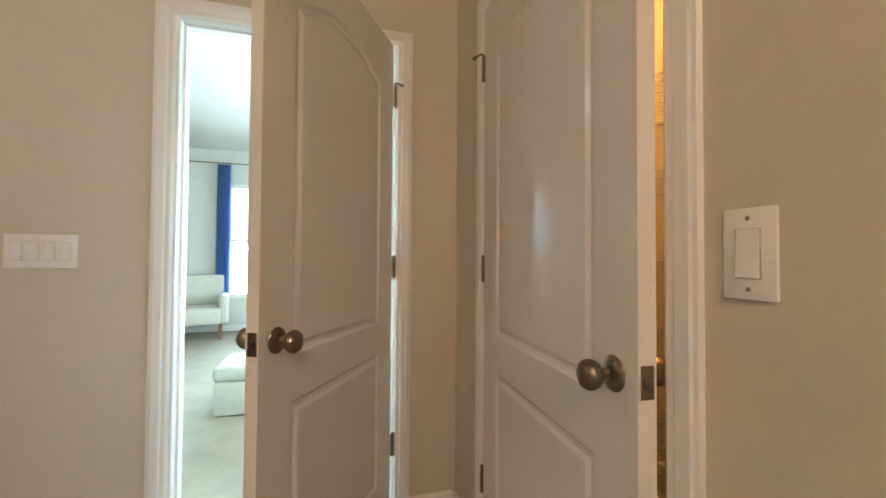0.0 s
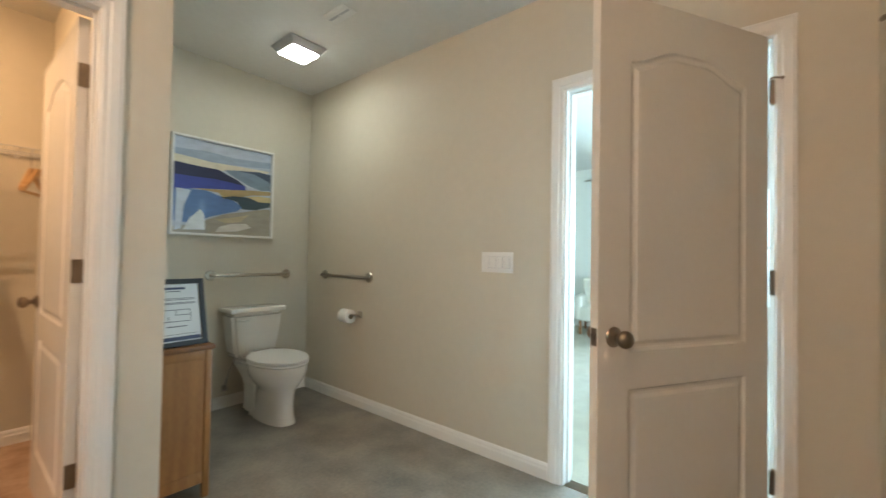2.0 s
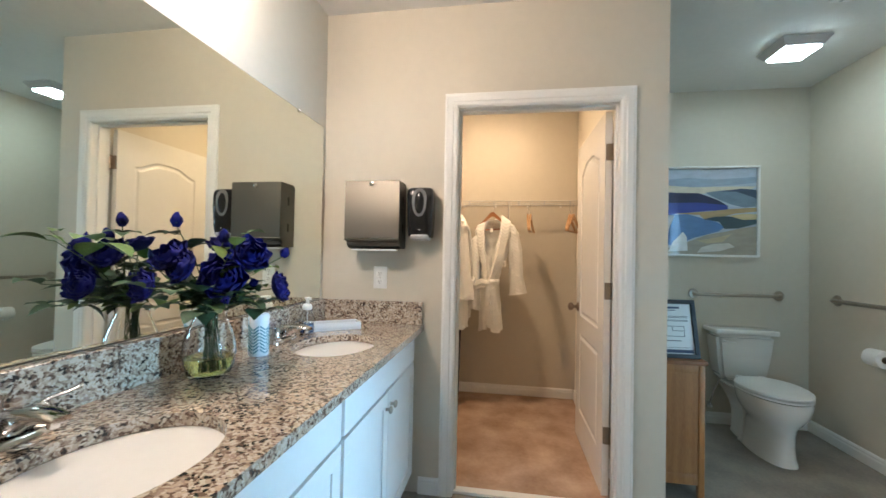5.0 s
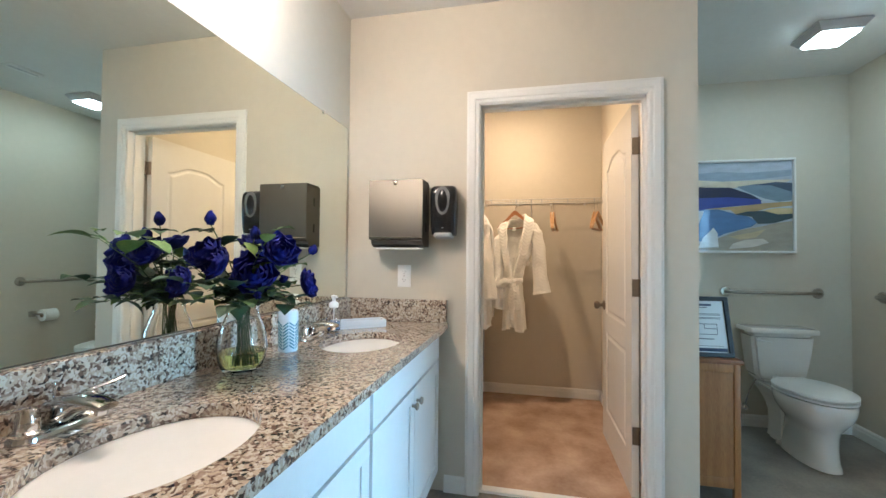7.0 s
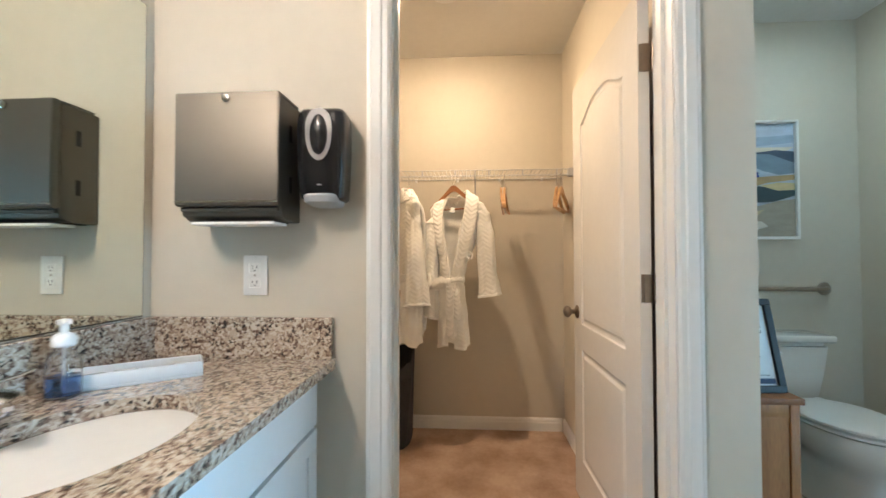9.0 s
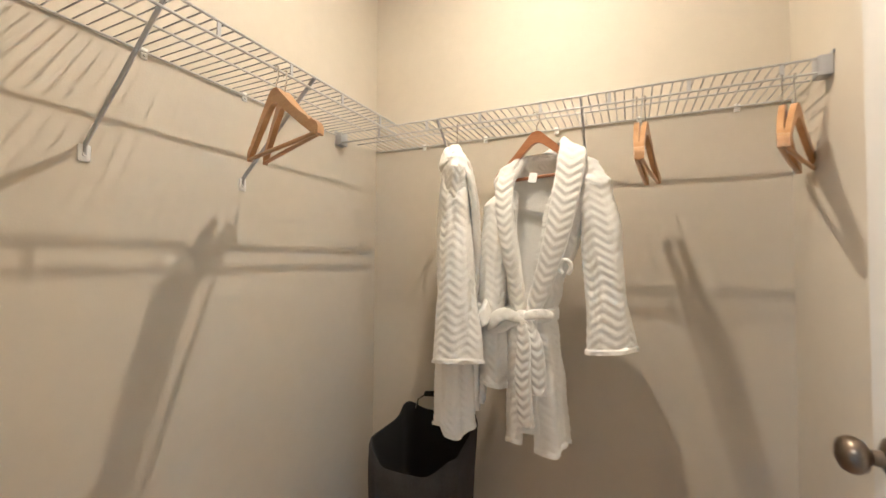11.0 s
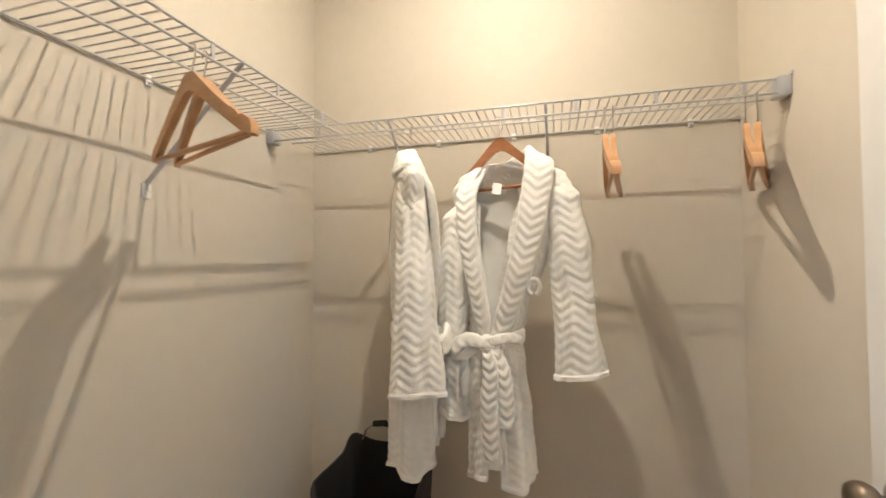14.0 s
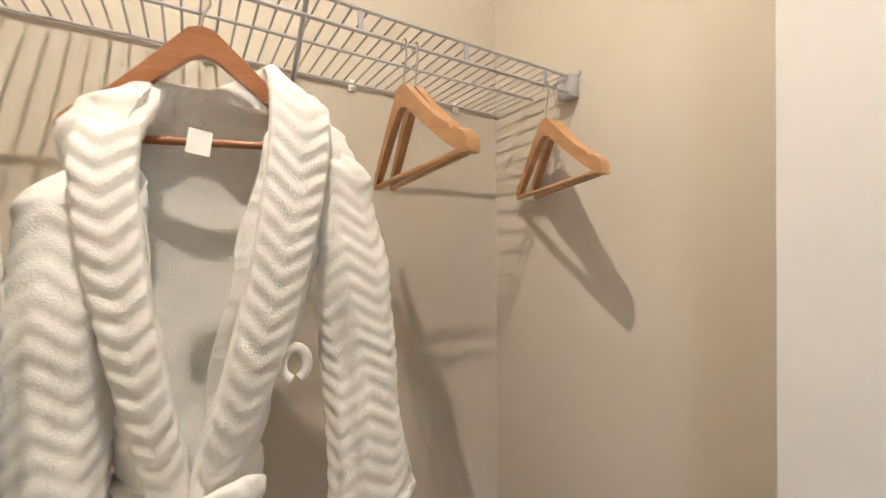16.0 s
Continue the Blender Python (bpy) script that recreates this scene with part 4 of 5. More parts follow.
def painting():
    y0, y1, z0, z1 = 1.395, 2.118, 1.272, 1.968
    root = thing("framed_painting", pose(-2.28, 0, 0), "abstract blue and sand landscape painting in a thin white frame", "painting")
    f = 0.016
    bm = bmesh.new()
    for lo, hi in (((y0, z0), (y1, z0 + f)), ((y0, z1 - f), (y1, z1)), ((y0, z0 + f), (y0 + f, z1 - f)), ((y1 - f, z0 + f), (y1, z1 - f))):
        box(bm, (0.0005, lo[0], lo[1]), (0.032, hi[0], hi[1]), 0.002, 1)
    part("frame", bm, TRIM, root, "thin white frame", False)
    w, h = y1 - y0 - 2 * f, z1 - z0 - 2 * f
    for i, (key, (col, pts)) in enumerate(ART.items()):
        d = 0.010 + 0.0006 * i
        bm = prism(bmesh.new(), [(y0 + f + 0.0005 + u * (w - 0.001), z0 + f + 0.0005 + v * (h - 0.001)) for u, v in pts], lambda u, v, e: (e, u, v), d, d + 0.0005)
        part("paint_area", bm, material("art_" + key, col, 0.5, vary=0.12, scale=9, coat=0.35, stretch=(1, 1, 3)), root, "", False)


painting()


def small_cabinet():
    x0, x1, y0, y1, top = -1.66, -1.175, 1.020, 1.272, 0.715
    root = thing("wooden_cabinet", pose(0, 0, 0), "small reddish-brown wooden cabinet on short legs", "cabinet")
    part("top", B((x0 - 0.008, y0, top - 0.022), (x1 + 0.010, y1 + 0.010, top), 0.004), CABTOP, root)
    for x in (x0, x1 - 0.030):
        for y in (y0 + 0.004, y1 - 0.030):
            part("leg", B((x, y, 0.0005), (x + 0.030, y + 0.030, top - 0.0225), 0.003), CABWOOD, root)
    for x in (x0 + 0.006, x1 - 0.018):
        part("side_panel", B((x, y0 + 0.0345, 0.125), (x + 0.012, y1 - 0.0305, top - 0.066)), CABWOOD, root, "", False)
        for a, b in ((0.070, 0.1245), (top - 0.0655, top - 0.0225)):
            part("rail", B((x - 0.003, y0 + 0.0345, a), (x + 0.0155, y1 - 0.0305, b), 0.002), CABWOOD, root)
    part("back_panel", B((x0 + 0.031, y0 + 0.006, 0.12), (x1 - 0.031, y0 + 0.014, top - 0.0235)), CABWOOD, root, "", False)
    part("bottom_panel", B((x0 + 0.031, y0 + 0.015, 0.12), (x1 - 0.031, y1 - 0.020, 0.135)), CABWOOD, root, "", False)
    m = (x0 + x1) / 2
    for a, b, k in ((x0 + 0.032, m - 0.001, m - 0.02), (m + 0.001, x1 - 0.032, m + 0.02)):
        d = part("door", B((a, y1 - 0.018, 0.125), (b, y1 - 0.002, top - 0.027), 0.002), CABWOOD, root)
        part("knob", lathe(bmesh.new(), [(0.006, 0), (0.010, 0.012), (0.008, 0.018), (0.001, 0.020)], 14, (0, 0, 0)), BRONZE, d).matrix_local = pose(k, y1 - 0.002, 0.42, -90)


small_cabinet()


def certificate():
    w, h = 0.255, 0.315
    root = thing("framed_certificate", pose(-1.215, 1.138, 0.7155, 0, -14, 3), "black framed printed notice leaning on the cabinet", "picture frame")
    f = 0.023
    bm = bmesh.new()
    for lo, hi in (((-w / 2, 0), (w / 2, f)), ((-w / 2, h - f), (w / 2, h)), ((-w / 2, f), (-w / 2 + f, h - f)), ((w / 2 - f, f), (w / 2, h - f))):
        box(bm, (-0.008, lo[0], lo[1]), (0.010, hi[0], hi[1]), 0.002, 1)
    part("frame", bm, BLACKF, root, "satin black frame", False)
    part("backing", B((-0.007, -w / 2 + f, f), (-0.001, w / 2 - f, h - f)), DARK, root, "", False)
    part("paper", B((-0.0008, -w / 2 + f + 0.0005, f + 0.0005), (0.0005, w / 2 - f - 0.0005, h - f - 0.0005)), PAPER, root, "white printed sheet", False)

    def bar(u0, v0, u1, v1, mat=INK):
        part("printed_bar", B((0.0007, -w / 2 + f + u0 * (w - 2 * f), f + v0 * (h - 2 * f)), (0.0011, -w / 2 + f + u1 * (w - 2 * f), f + v1 * (h - 2 * f))), mat, root, "", False)
    bar(0.25, 0.90, 0.72, 0.94, NAVYINK)
    bar(0.35, 0.86, 0.62, 0.875)
    for v in (0.74, 0.715, 0.665, 0.645):
        bar(0.10, v, 0.90, v + 0.009)
    for u0, v0, u1, v1 in ((0.2, 0.34, 0.8, 0.35), (0.2, 0.54, 0.8, 0.55), (0.2, 0.34, 0.212, 0.55), (0.79, 0.34, 0.802, 0.55), (0.5, 0.45, 0.512, 0.55), (0.5, 0.45, 0.8, 0.46), (0.35, 0.34, 0.362, 0.43)):
        bar(u0, v0, u1, v1)
    bar(0.3, 0.25, 0.7, 0.265)
    bar(0.02, 0.02, 0.98, 0.085, NAVYINK)
    bar(0.1, 0.12, 0.9, 0.127)


certificate()

# ---- linen closet behind the door that stands ajar ----
def linen_shelf(z):
    root = thing("linen_shelf", pose(1.66, 1.065, z), "white ventilated wire shelf in the linen closet", "wire shelf", "linen closet shelves")
    for x in (0.0, 0.13, 0.26, 0.385):
        part("rail", T([(x, 0, 0), (x, 1.385, 0)], 0.003, 6), WIRE, root)
    part("lip_rail", T([(0.0, 0, -0.03), (0.0, 1.385, -0.03)], 0.003, 6), WIRE, root)
    first = None
    for i in range(54):
        y = 0.012 + 0.0254 * i
        if first is None:
            first = part("wire", T([(0.388, 0, 0.004), (0.0, 0, 0.004), (-0.003, 0, -0.03)], 0.0016, 5), WIRE, root)
            first.matrix_local = pose(0, y, 0)
        else:
            o = new("wire", first.data)
            o.parent = root
            o.matrix_local = pose(0, y, 0)


for z in (0.45, 0.80, 1.10, 1.40, 1.72):
    linen_shelf(z)

# ---- bedroom beyond the half-open door ----
def curtain(x0, x1, y, label):
    root = thing("curtain", pose(0, y, 0), label, "curtain")
    bm = bmesh.new()
    n = 60
    rows = []
    for j in range(9):
        z = 2.46 - j * 0.243
        spread = 1.0 + 0.04 * j / 8
        rows.append([(x0 + (x1 - x0) * (i / n) * spread, 0.03 * math.sin(i * 0.95 + 0.1 * j) + 0.008 * math.sin(i * 0.37), z) for i in range(n + 1)])
    loft(bm, rows, False, False)
    bmesh.ops.solidify(bm, geom=bm.faces[:], thickness=0.002)
    part("cloth", bm, material("blue_cloth", (0.16, 0.42, 0.80), 0.8, vary=0.1, scale=12), root, "saturated blue pleated cloth")


curtain(-0.97, -0.79, 7.30, "long saturated blue pleated curtain beside the window")
rod = thing("curtain_rod", pose(-0.4, 7.32, 2.49), "thin metal curtain rod", "curtain rod")
part("pole", T([(-1.2, 0, 0), (1.2, 0, 0)], 0.01, 10), NICKEL, rod)
for x in (-1.1, 1.1):
    part("bracket", T([(x, 0, 0), (x, 0.078, 0)], 0.008, 8), NICKEL, rod)


def armchair():
    root = thing("armchair", pose(-1.14, 6.95, 0.008, 0, 0, 12), "cream upholstered armchair by the window", "armchair")
    cloth = material("cream_cloth", (0.66, 0.62, 0.54), 0.9, vary=0.04, scale=20, bump=0.001)
    part("seat", B((-0.33, -0.33, 0.20), (0.33, 0.33, 0.42), 0.04, 3), cloth, root)
    part("backrest", B((-0.36, 0.22, 0.40), (0.36, 0.38, 0.84), 0.05, 3), cloth, root)
    for s in (-1, 1):
        part("armrest", B((s * 0.36 - 0.06, -0.32, 0.20), (s * 0.36 + 0.06, 0.34, 0.58), 0.045, 3), cloth, root)
        for y in (-0.28, 0.28):
            part("leg", B((s * 0.32 - 0.02, y - 0.02, 0.0), (s * 0.32 + 0.02, y + 0.02, 0.205), 0.004), CABTOP, root)


armchair()


def bench():
    root = thing("upholstered_bench", pose(0.15, 4.08, 0.008), "pale upholstered storage bench at the bed's foot", "bench")
    cloth = material("pale_green_cloth", (0.55, 0.58, 0.52), 0.9, vary=0.05, scale=20, bump=0.001)
    part("base", B((-0.28, -0.25, 0.0), (0.28, 0.25, 0.235), 0.02), cloth, root)
    part("cushion", B((-0.29, -0.26, 0.236), (0.29, 0.26, 0.335), 0.04, 3), cloth, root)


bench()
# ---- walk-in closet ----
def closet_lamp():
    root = thing("ceiling_lamp", pose(-1.88, 0.085, CCEIL), "small glowing round flush light in a white trim ring", "ceiling light")
    part("trim_ring", lathe(bmesh.new(), [(0.070, -0.0005), (0.070, -0.006), (0.062, -0.011), (0.030, -0.012), (0.0155, -0.012)], 32), WHITEP, root, "white round trim")
    part("lens", lathe(bmesh.new(), [(0.0145, -0.0125), (0.0145, -0.0135), (0.012, -0.0150), (0.007, -0.0158), (0.001, -0.016)], 24), glow("closet_lens", (1.0, 0.765, 0.50), 7800.0), root, "small glowing domed lens")


closet_lamp()

SZ, LIP = 1.706, 0.037


def wire_shelf(m, length, depth, brackets, label, cap_ends):
    """A ventilated shelf: local x along the wall, y out from it (0 at the wall), top of the deck at z 0."""
    root = thing("wire_shelf", m, label, "wire shelf", "closet wire shelves")
    for y, z, r in ((0.006, -0.004, 0.0032), (depth * 0.512, -0.004, 0.0032), (depth, 0.0, 0.0034), (depth + 0.002, -LIP, 0.0034)):
        part("rail", T([(0, y, z), (length, y, z)], r, 8), WIRE, root)
    count = int(length / 0.0254)
    first = None
    for i in range(count):
        x = 0.013 + 0.0254 * i
        if first is None:
            first = part("wire", T([(0, 0.004, -0.0005), (0, depth * 0.5, -0.0005), (0, depth + 0.001, 0.002), (0, depth + 0.0035, -0.004)], 0.0019, 6), WIRE, root)
            first.matrix_local = pose(x, 0, 0)
        else:
            o = new("wire", first.data)
            o.parent = root
            o.matrix_local = pose(x, 0, 0)
    x = 0.10
    while x < length - 0.05:
        part("lip_clip", B((x - 0.005, depth - 0.002, -LIP), (x + 0.005, depth + 0.0015, -0.001), 0.001, 1), PLASTIC_G, root, "small white joining tab")
        x += 0.205
    x = 0.14
    while x < length - 0.05:
        bm = B((x - 0.008, 0.0006, -0.022), (x + 0.008, 0.007, 0.006), 0.002)
        tube(bm, [(x, 0.006, -0.014), (x, 0.012, -0.014)], 0.004, 8)
        part("wall_clip", bm, WHITEP, root, "white screw-fixed wall clip")
        x += 0.285
    for x in brackets:
        top, foot = Vector((x, depth - 0.004, -0.004)), Vector((x, 0.006, -0.262))
        bm = bmesh.new()
        tube(bm, [top + Vector((0, 0.004, 0.004)), top, top.lerp(foot, 0.5), foot, (x, 0.003, -0.285)], [0.007, 0.007, 0.0075, 0.007, 0.007], 10, True, 0.55, (1, 0, 0))
        br = part("bracket", bm, PLASTIC_G, root, "grey metal diagonal support bracket")
        bm = B((x - 0.012, 0.0006, -0.300), (x + 0.012, 0.005, -0.262), 0.003)
        tube(bm, [(x, 0.004, -0.284), (x, 0.0085, -0.284)], 0.005, 10)
        part("foot", bm, WHITEP, br, "white bracket foot with a screw")
    for x in cap_ends:
        s = 1 if x < length / 2 else -1
        bm = B((x, depth - 0.034, -LIP - 0.008), (x + s * 0.03, depth + 0.008, 0.006), 0.003) if s > 0 else B((x - 0.03, depth - 0.034, -LIP - 0.008), (x, depth + 0.008, 0.006), 0.003)
        box(bm, (min(x, x + s * 0.004), depth - 0.004, 0.005), (max(x, x + s * 0.004), depth + 0.014, 0.014), 0.001, 1)
        part("end_cap", bm, PLASTIC_G, root, "grey plastic end bracket")
    return root


DEP = 0.285
# along the back wall (local x runs north) and along the side wall (local x runs east)
wire_shelf(Matrix.Translation((-2.555, 0.838, SZ)) @ pose(0, 0, 0, 0, 0, -90), 1.537, DEP, (0.592, 1.083), "white ventilated wire shelf on the closet's back wall", (0.0008, 1.5362))
wire_shelf(pose(-2.262, -0.70, SZ), 1.186, DEP, (0.425, 0.821), "white ventilated wire shelf on the closet's side wall", ())


def hanger(m, mat, label="wooden clothes hanger with a metal hook", group="closet hangers", span=1.0, drop=0.028):
    """Hook's inner top at the origin; arms along x."""
    root = thing("clothes_hanger", m, label, "hanger", group)
    pts = [(0.0, 0, -0.060 - drop), (0.0, 0, -0.044 - drop * 0.8), (0.004, 0, -0.032 - drop * 0.6), (0.012, 0, -0.028)]
    for i in range(9):
        a = math.radians(-25 + i * 25)
        pts.append((0.0 + 0.0125 * math.cos(a), 0, -0.0085 + 0.0125 * math.sin(a)))
    part("hook", T(pts, 0.0016, 7), CHROME, root, "thin metal hook")
    bm = bmesh.new()
    half = [(0.0, -0.064, 0.0185), (0.018, -0.068, 0.019), (0.045, -0.088, 0.017), (0.085, -0.118, 0.0145), (0.125, -0.147, 0.0135), (0.150, -0.163, 0.0145), (0.158, -0.170, 0.0120), (0.168, -0.172, 0.0145), (0.185, -0.182, 0.013), (0.190, -0.186, 0.008)]
    half = [(x * span, z - drop, r) for x, z, r in half]
    prof = [(-x, z, r) for x, z, r in half[:0:-1]] + half
    outline = [(x, z + r) for x, z, r in prof] + [(x, z - r) for x, z, r in prof[::-1]]
    prism(bm, outline, lambda u, v, d: (u, d + 0.014 * (abs(u) / 0.19) ** 2, v), -0.0065, 0.0065)
    bmesh.ops.bevel(bm, geom=[e for e in bm.edges if len(e.link_faces) == 2 and e.calc_face_angle(0) > 0.9], offset=0.0035, segments=2, affect="EDGES")
    part("shoulder_bow", bm, mat, root, "shaped flat wooden shoulders")
    part("bar", T([(-0.180 * span, 0.011, -0.190 - drop), (0.0, 0.009, -0.191 - drop), (0.180 * span, 0.011, -0.190 - drop)], 0.0055, 10), mat, root, "round wooden trouser bar")
    return root


RX, RZ = -2.268, SZ - LIP + 0.0036
A = pose(-1.700, -0.413, RZ, 0, 0, 72)
h0 = hanger(A, HANGWOOD, drop=0.008)
copy_thing(h0, pose(-1.728, -0.413, RZ, 0, 0, 66))
h1 = hanger(pose(RX, 0.402, RZ, 0, 0, -5), HANGWOOD)
for y, r in ((0.424, -9), (0.738, -21), (0.764, -26)):
    copy_thing(h1, pose(RX, y, RZ, 0, 0, r))
hanger(pose(RX, 0.108, RZ, 0, -3, 86), HANGDARK, "dark wooden hanger holding a white robe", "robe hangers", 0.80, 0.014)
hanger(pose(RX, -0.165, RZ, 0, 0, 203), HANGDARK, "dark wooden hanger holding a white robe", "robe hangers", 0.62)


# ---- bathrobes ----
def smooth(keys, v):
    """Smooth interpolation through (v, values...) rows."""
    if v <= keys[0][0]:
        return keys[0][1:]
    for a, b in zip(keys, keys[1:]):
        if v <= b[0]:
            f = (v - a[0]) / (b[0] - a[0])
            f = f * f * (3 - 2 * f)
            return tuple(p + (q - p) * f for p, q in zip(a[1:], b[1:]))
    return keys[-1][1:]


def chevron(s, u, wave=0.027, width=0.070, steep=0.80):
    """Height of the quilted zigzag ribs at length s and breadth u."""
    t = u / width
    tri = abs(t - math.floor(t + 0.5)) * 2
    ph = (s + steep * width * tri * 0.5) / wave
    c = 0.5 + 0.5 * math.cos(2 * math.pi * ph)
    return c ** 0.7


def ribbon(path, widths, thick, amp, wide=(1, 0, 0), n=22, seg=90, phase=0.0):
    """A soft flat band along a path: quilted ribs across its breadth."""
    pts = [Vector(p) for p in path]
    k = len(pts) - 1
    wides = [Vector(w) for w in wide] if isinstance(wide, list) else [Vector(wide)] * (k + 1)

    def at(f):
        x = f * k
        i = min(int(x), k - 1)
        t = x - i
        p0, p1, p2, p3 = pts[max(i - 1, 0)], pts[i], pts[i + 1], pts[min(i + 2, k)]
        w0, w1 = widths[i], widths[i + 1]
        p = 0.5 * (2 * p1 + (p2 - p0) * t + (2 * p0 - 5 * p1 + 4 * p2 - p3) * t * t + (3 * p1 - p0 - 3 * p2 + p3) * t ** 3)
        return p, w0 + (w1 - w0) * (t * t * (3 - 2 * t))
    rings, run, last = [], 0.0, None
    for j in range(seg + 1):
        p, w = at(j / seg)
        q, _ = at(min(1, j / seg + 0.01))
        r, _ = at(max(0, j / seg - 0.01))
        d = (q - r).normalized()
        run += (p - last).length if last else 0
        last = p
        f = min(j / seg * k, k - 0.0001)
        wv = wides[int(f)].lerp(wides[int(f) + 1], f - int(f))
        x = (wv - d * d.dot(wv)).normalized()
        y = d.cross(x).normalized()
        ring = []
        for i in range(n):
            a = 2 * math.pi * i / n
            c, s = math.cos(a), math.sin(a)
            u = w / 2 * math.copysign(abs(c) ** 0.7, c)
            v = thick / 2 * math.copysign(abs(s) ** 0.8, s)
            v += math.copysign(amp * chevron(run + phase, u), v) if abs(s) > 0.2 else 0
            ring.append(p + x * u + y * v)
        rings.append(ring)
    bm = bmesh.new()
    loft(bm, rings)
    return bm


def robe(m, label, seed, side_on=False):
    rnd = random.Random(seed)
    ph = rnd.random() * 6
    root = thing("bathrobe", m, label, "bathrobe", "white bathrobes")
    # body: open ring above the waist, closed below; shape keyed by height
    KEY = ((-1.035, -0.020, 0.090, 0.062), (-0.85, -0.028, 0.086, 0.058), (-0.70, -0.038, 0.078, 0.050), (-0.635, -0.040, 0.068, 0.046), (-0.55, -0.035, 0.085, 0.056), (-0.40, -0.018, 0.118, 0.060), (-0.28, -0.004, 0.150, 0.054), (-0.20, 0.002, 0.168, 0.046), (-0.165, 0.004, 0.150, 0.036), (-0.135, 0.004, 0.105, 0.024))
    EDGE = ((-1.035, -0.050, -0.012), (-0.80, -0.046, -0.026), (-0.63, -0.045, -0.036), (-0.50, -0.058, -0.022), (-0.35, -0.078, 0.006), (-0.20, -0.100, 0.040), (-0.135, -0.080, 0.070))
    n, rows = 110, 190
    outer, inner = [], []
    for j in range(rows + 1):
        z = -1.035 + 0.90 * j / rows
        cx, a, b = smooth(KEY, z)
        el, er = smooth(EDGE, z)
        fl = -math.acos(max(-0.98, min(0.98, (el - cx) / a)))
        fr = -math.acos(max(-0.98, min(0.98, (er - cx) / a))) - 2 * math.pi
        ro, ri = [], []
        fold = max(0.0, min(1.0, (-0.5 - z) / 0.35))
        for i in range(n + 1):
            ang = fl + (fr - fl) * i / n
            w = 1 + 0.10 * fold * math.sin(5 * ang + ph + 2 * z) + 0.05 * fold * math.sin(9 * ang + 2 * ph)
            c, s = math.cos(ang), math.sin(ang)
            hem = 0.012 * math.sin(3 * ang + ph) * max(0, (-0.9 - z) / 0.135)
            p = Vector((cx + a * w * c, b * w * s, z + hem))
            nrm = Vector((c / a, s / b, 0)).normalized()
            rib = 0.0023 * chevron(z, ang * (a + b) / 2)
            rib += 0.004 if z < -1.022 else 0
            wob = 0.004 * noise.noise(Vector((c * 3, s * 3, z * 9 + ph)))
            ro.append(p + nrm * (rib + wob + 0.004))
            ri.append(p - nrm * 0.003)
        outer.append(ro)
        inner.append(ri)
    bm = bmesh.new()
    o = loft(bm, outer, False, False)
    i_ = loft(bm, inner, False, False)
    for a, b in ((o[0], i_[0]), (o[-1], i_[-1])):
        for k in range(n):
            bm.faces.new((a[k], a[k + 1], b[k + 1], b[k]))
    for e in (0, -1):
        for k in range(rows):
            bm.faces.new((o[k][e], o[k + 1][e], i_[k + 1][e], i_[k][e]))
    part("body", bm, ROBE, root, "quilted chevron fleece body")
    # sleeves
    near = ((-0.235, -0.120, 0.000, 0.050, 0.036), (-0.29, -0.140, -0.008, 0.055, 0.044), (-0.45, -0.158, -0.020, 0.050, 0.046), (-0.65, -0.160, -0.026, 0.042, 0.048), (-0.860, -0.155, -0.026, 0.040, 0.050))
    if side_on:
        near = ((-0.100, -0.050, 0.004, 0.030, 0.030), (-0.17, -0.082, 0.004, 0.040, 0.036), (-0.32, -0.116, 0.000, 0.046, 0.044), (-0.55, -0.142, -0.004, 0.048, 0.056), (-0.800, -0.158, -0.006, 0.044, 0.076))
    for name_side, keys in ((1, ((-0.175, 0.126, 0.000, 0.046, 0.034), (-0.24, 0.146, -0.004, 0.052, 0.042), (-0.38, 0.170, -0.012, 0.054, 0.042), (-0.55, 0.184, -0.018, 0.054, 0.036), (-0.725, 0.200, -0.022, 0.066, 0.034))), (-1, near)):
        neg = [(-k[0], *k[1:]) for k in keys]
        z0, z1 = neg[0][0], neg[-1][0]
        rings, back = [], []
        nn, rr = 64, 150
        for j in range(rr + 1):
            zz = z0 + (z1 - z0) * j / rr
            cx, cy, a, b = smooth(neg, zz)
            cap = min(1.0, 0.35 + 0.65 * math.sqrt(min(1, j / 12)))
            ring, inn = [], []
            for i in range(nn):
                ang = 2 * math.pi * i / nn
                c, s = math.cos(ang), math.sin(ang)
                w = cap * (1 + 0.06 * math.sin(3 * ang + ph + 6 * zz))
                cuff = 0.020 * name_side * c * max(0, (zz - z1 + 0.15) / 0.15)
                p = Vector((cx + a * w * c, cy + b * w * s, -zz + cuff * 0.6))
                nrm = Vector((c / a, s / b, 0)).normalized()
                rib = 0.0023 * chevron(-zz, ang * (a + b) / 2) + (0.004 if zz > z1 - 0.013 else 0)
                wob = 0.006 * noise.noise(Vector((c * 2, s * 2, zz * 8 + ph + name_side * 7)))
                ring.append(p + nrm * (rib + wob))
                inn.append(p - nrm * 0.006)
            rings.append(ring)
            back.append(inn)
        bm = bmesh.new()
        loft(bm, rings + back[::-1], True, False)
        part("sleeve", bm, ROBE, root, "quilted chevron fleece sleeve")
    # shawl collar, both sides of the opening, and the band down the front
    right = [(-0.01, 0.040, -0.150), (0.045, 0.038, -0.118), (0.078, 0.005, -0.108), (0.088, -0.040, -0.150), (0.076, -0.060, -0.26), (0.048, -0.070, -0.40), (0.008, -0.068, -0.54), (-0.026, -0.058, -0.64), (-0.030, -0.064, -0.78), (-0.022, -0.070, -0.98)]
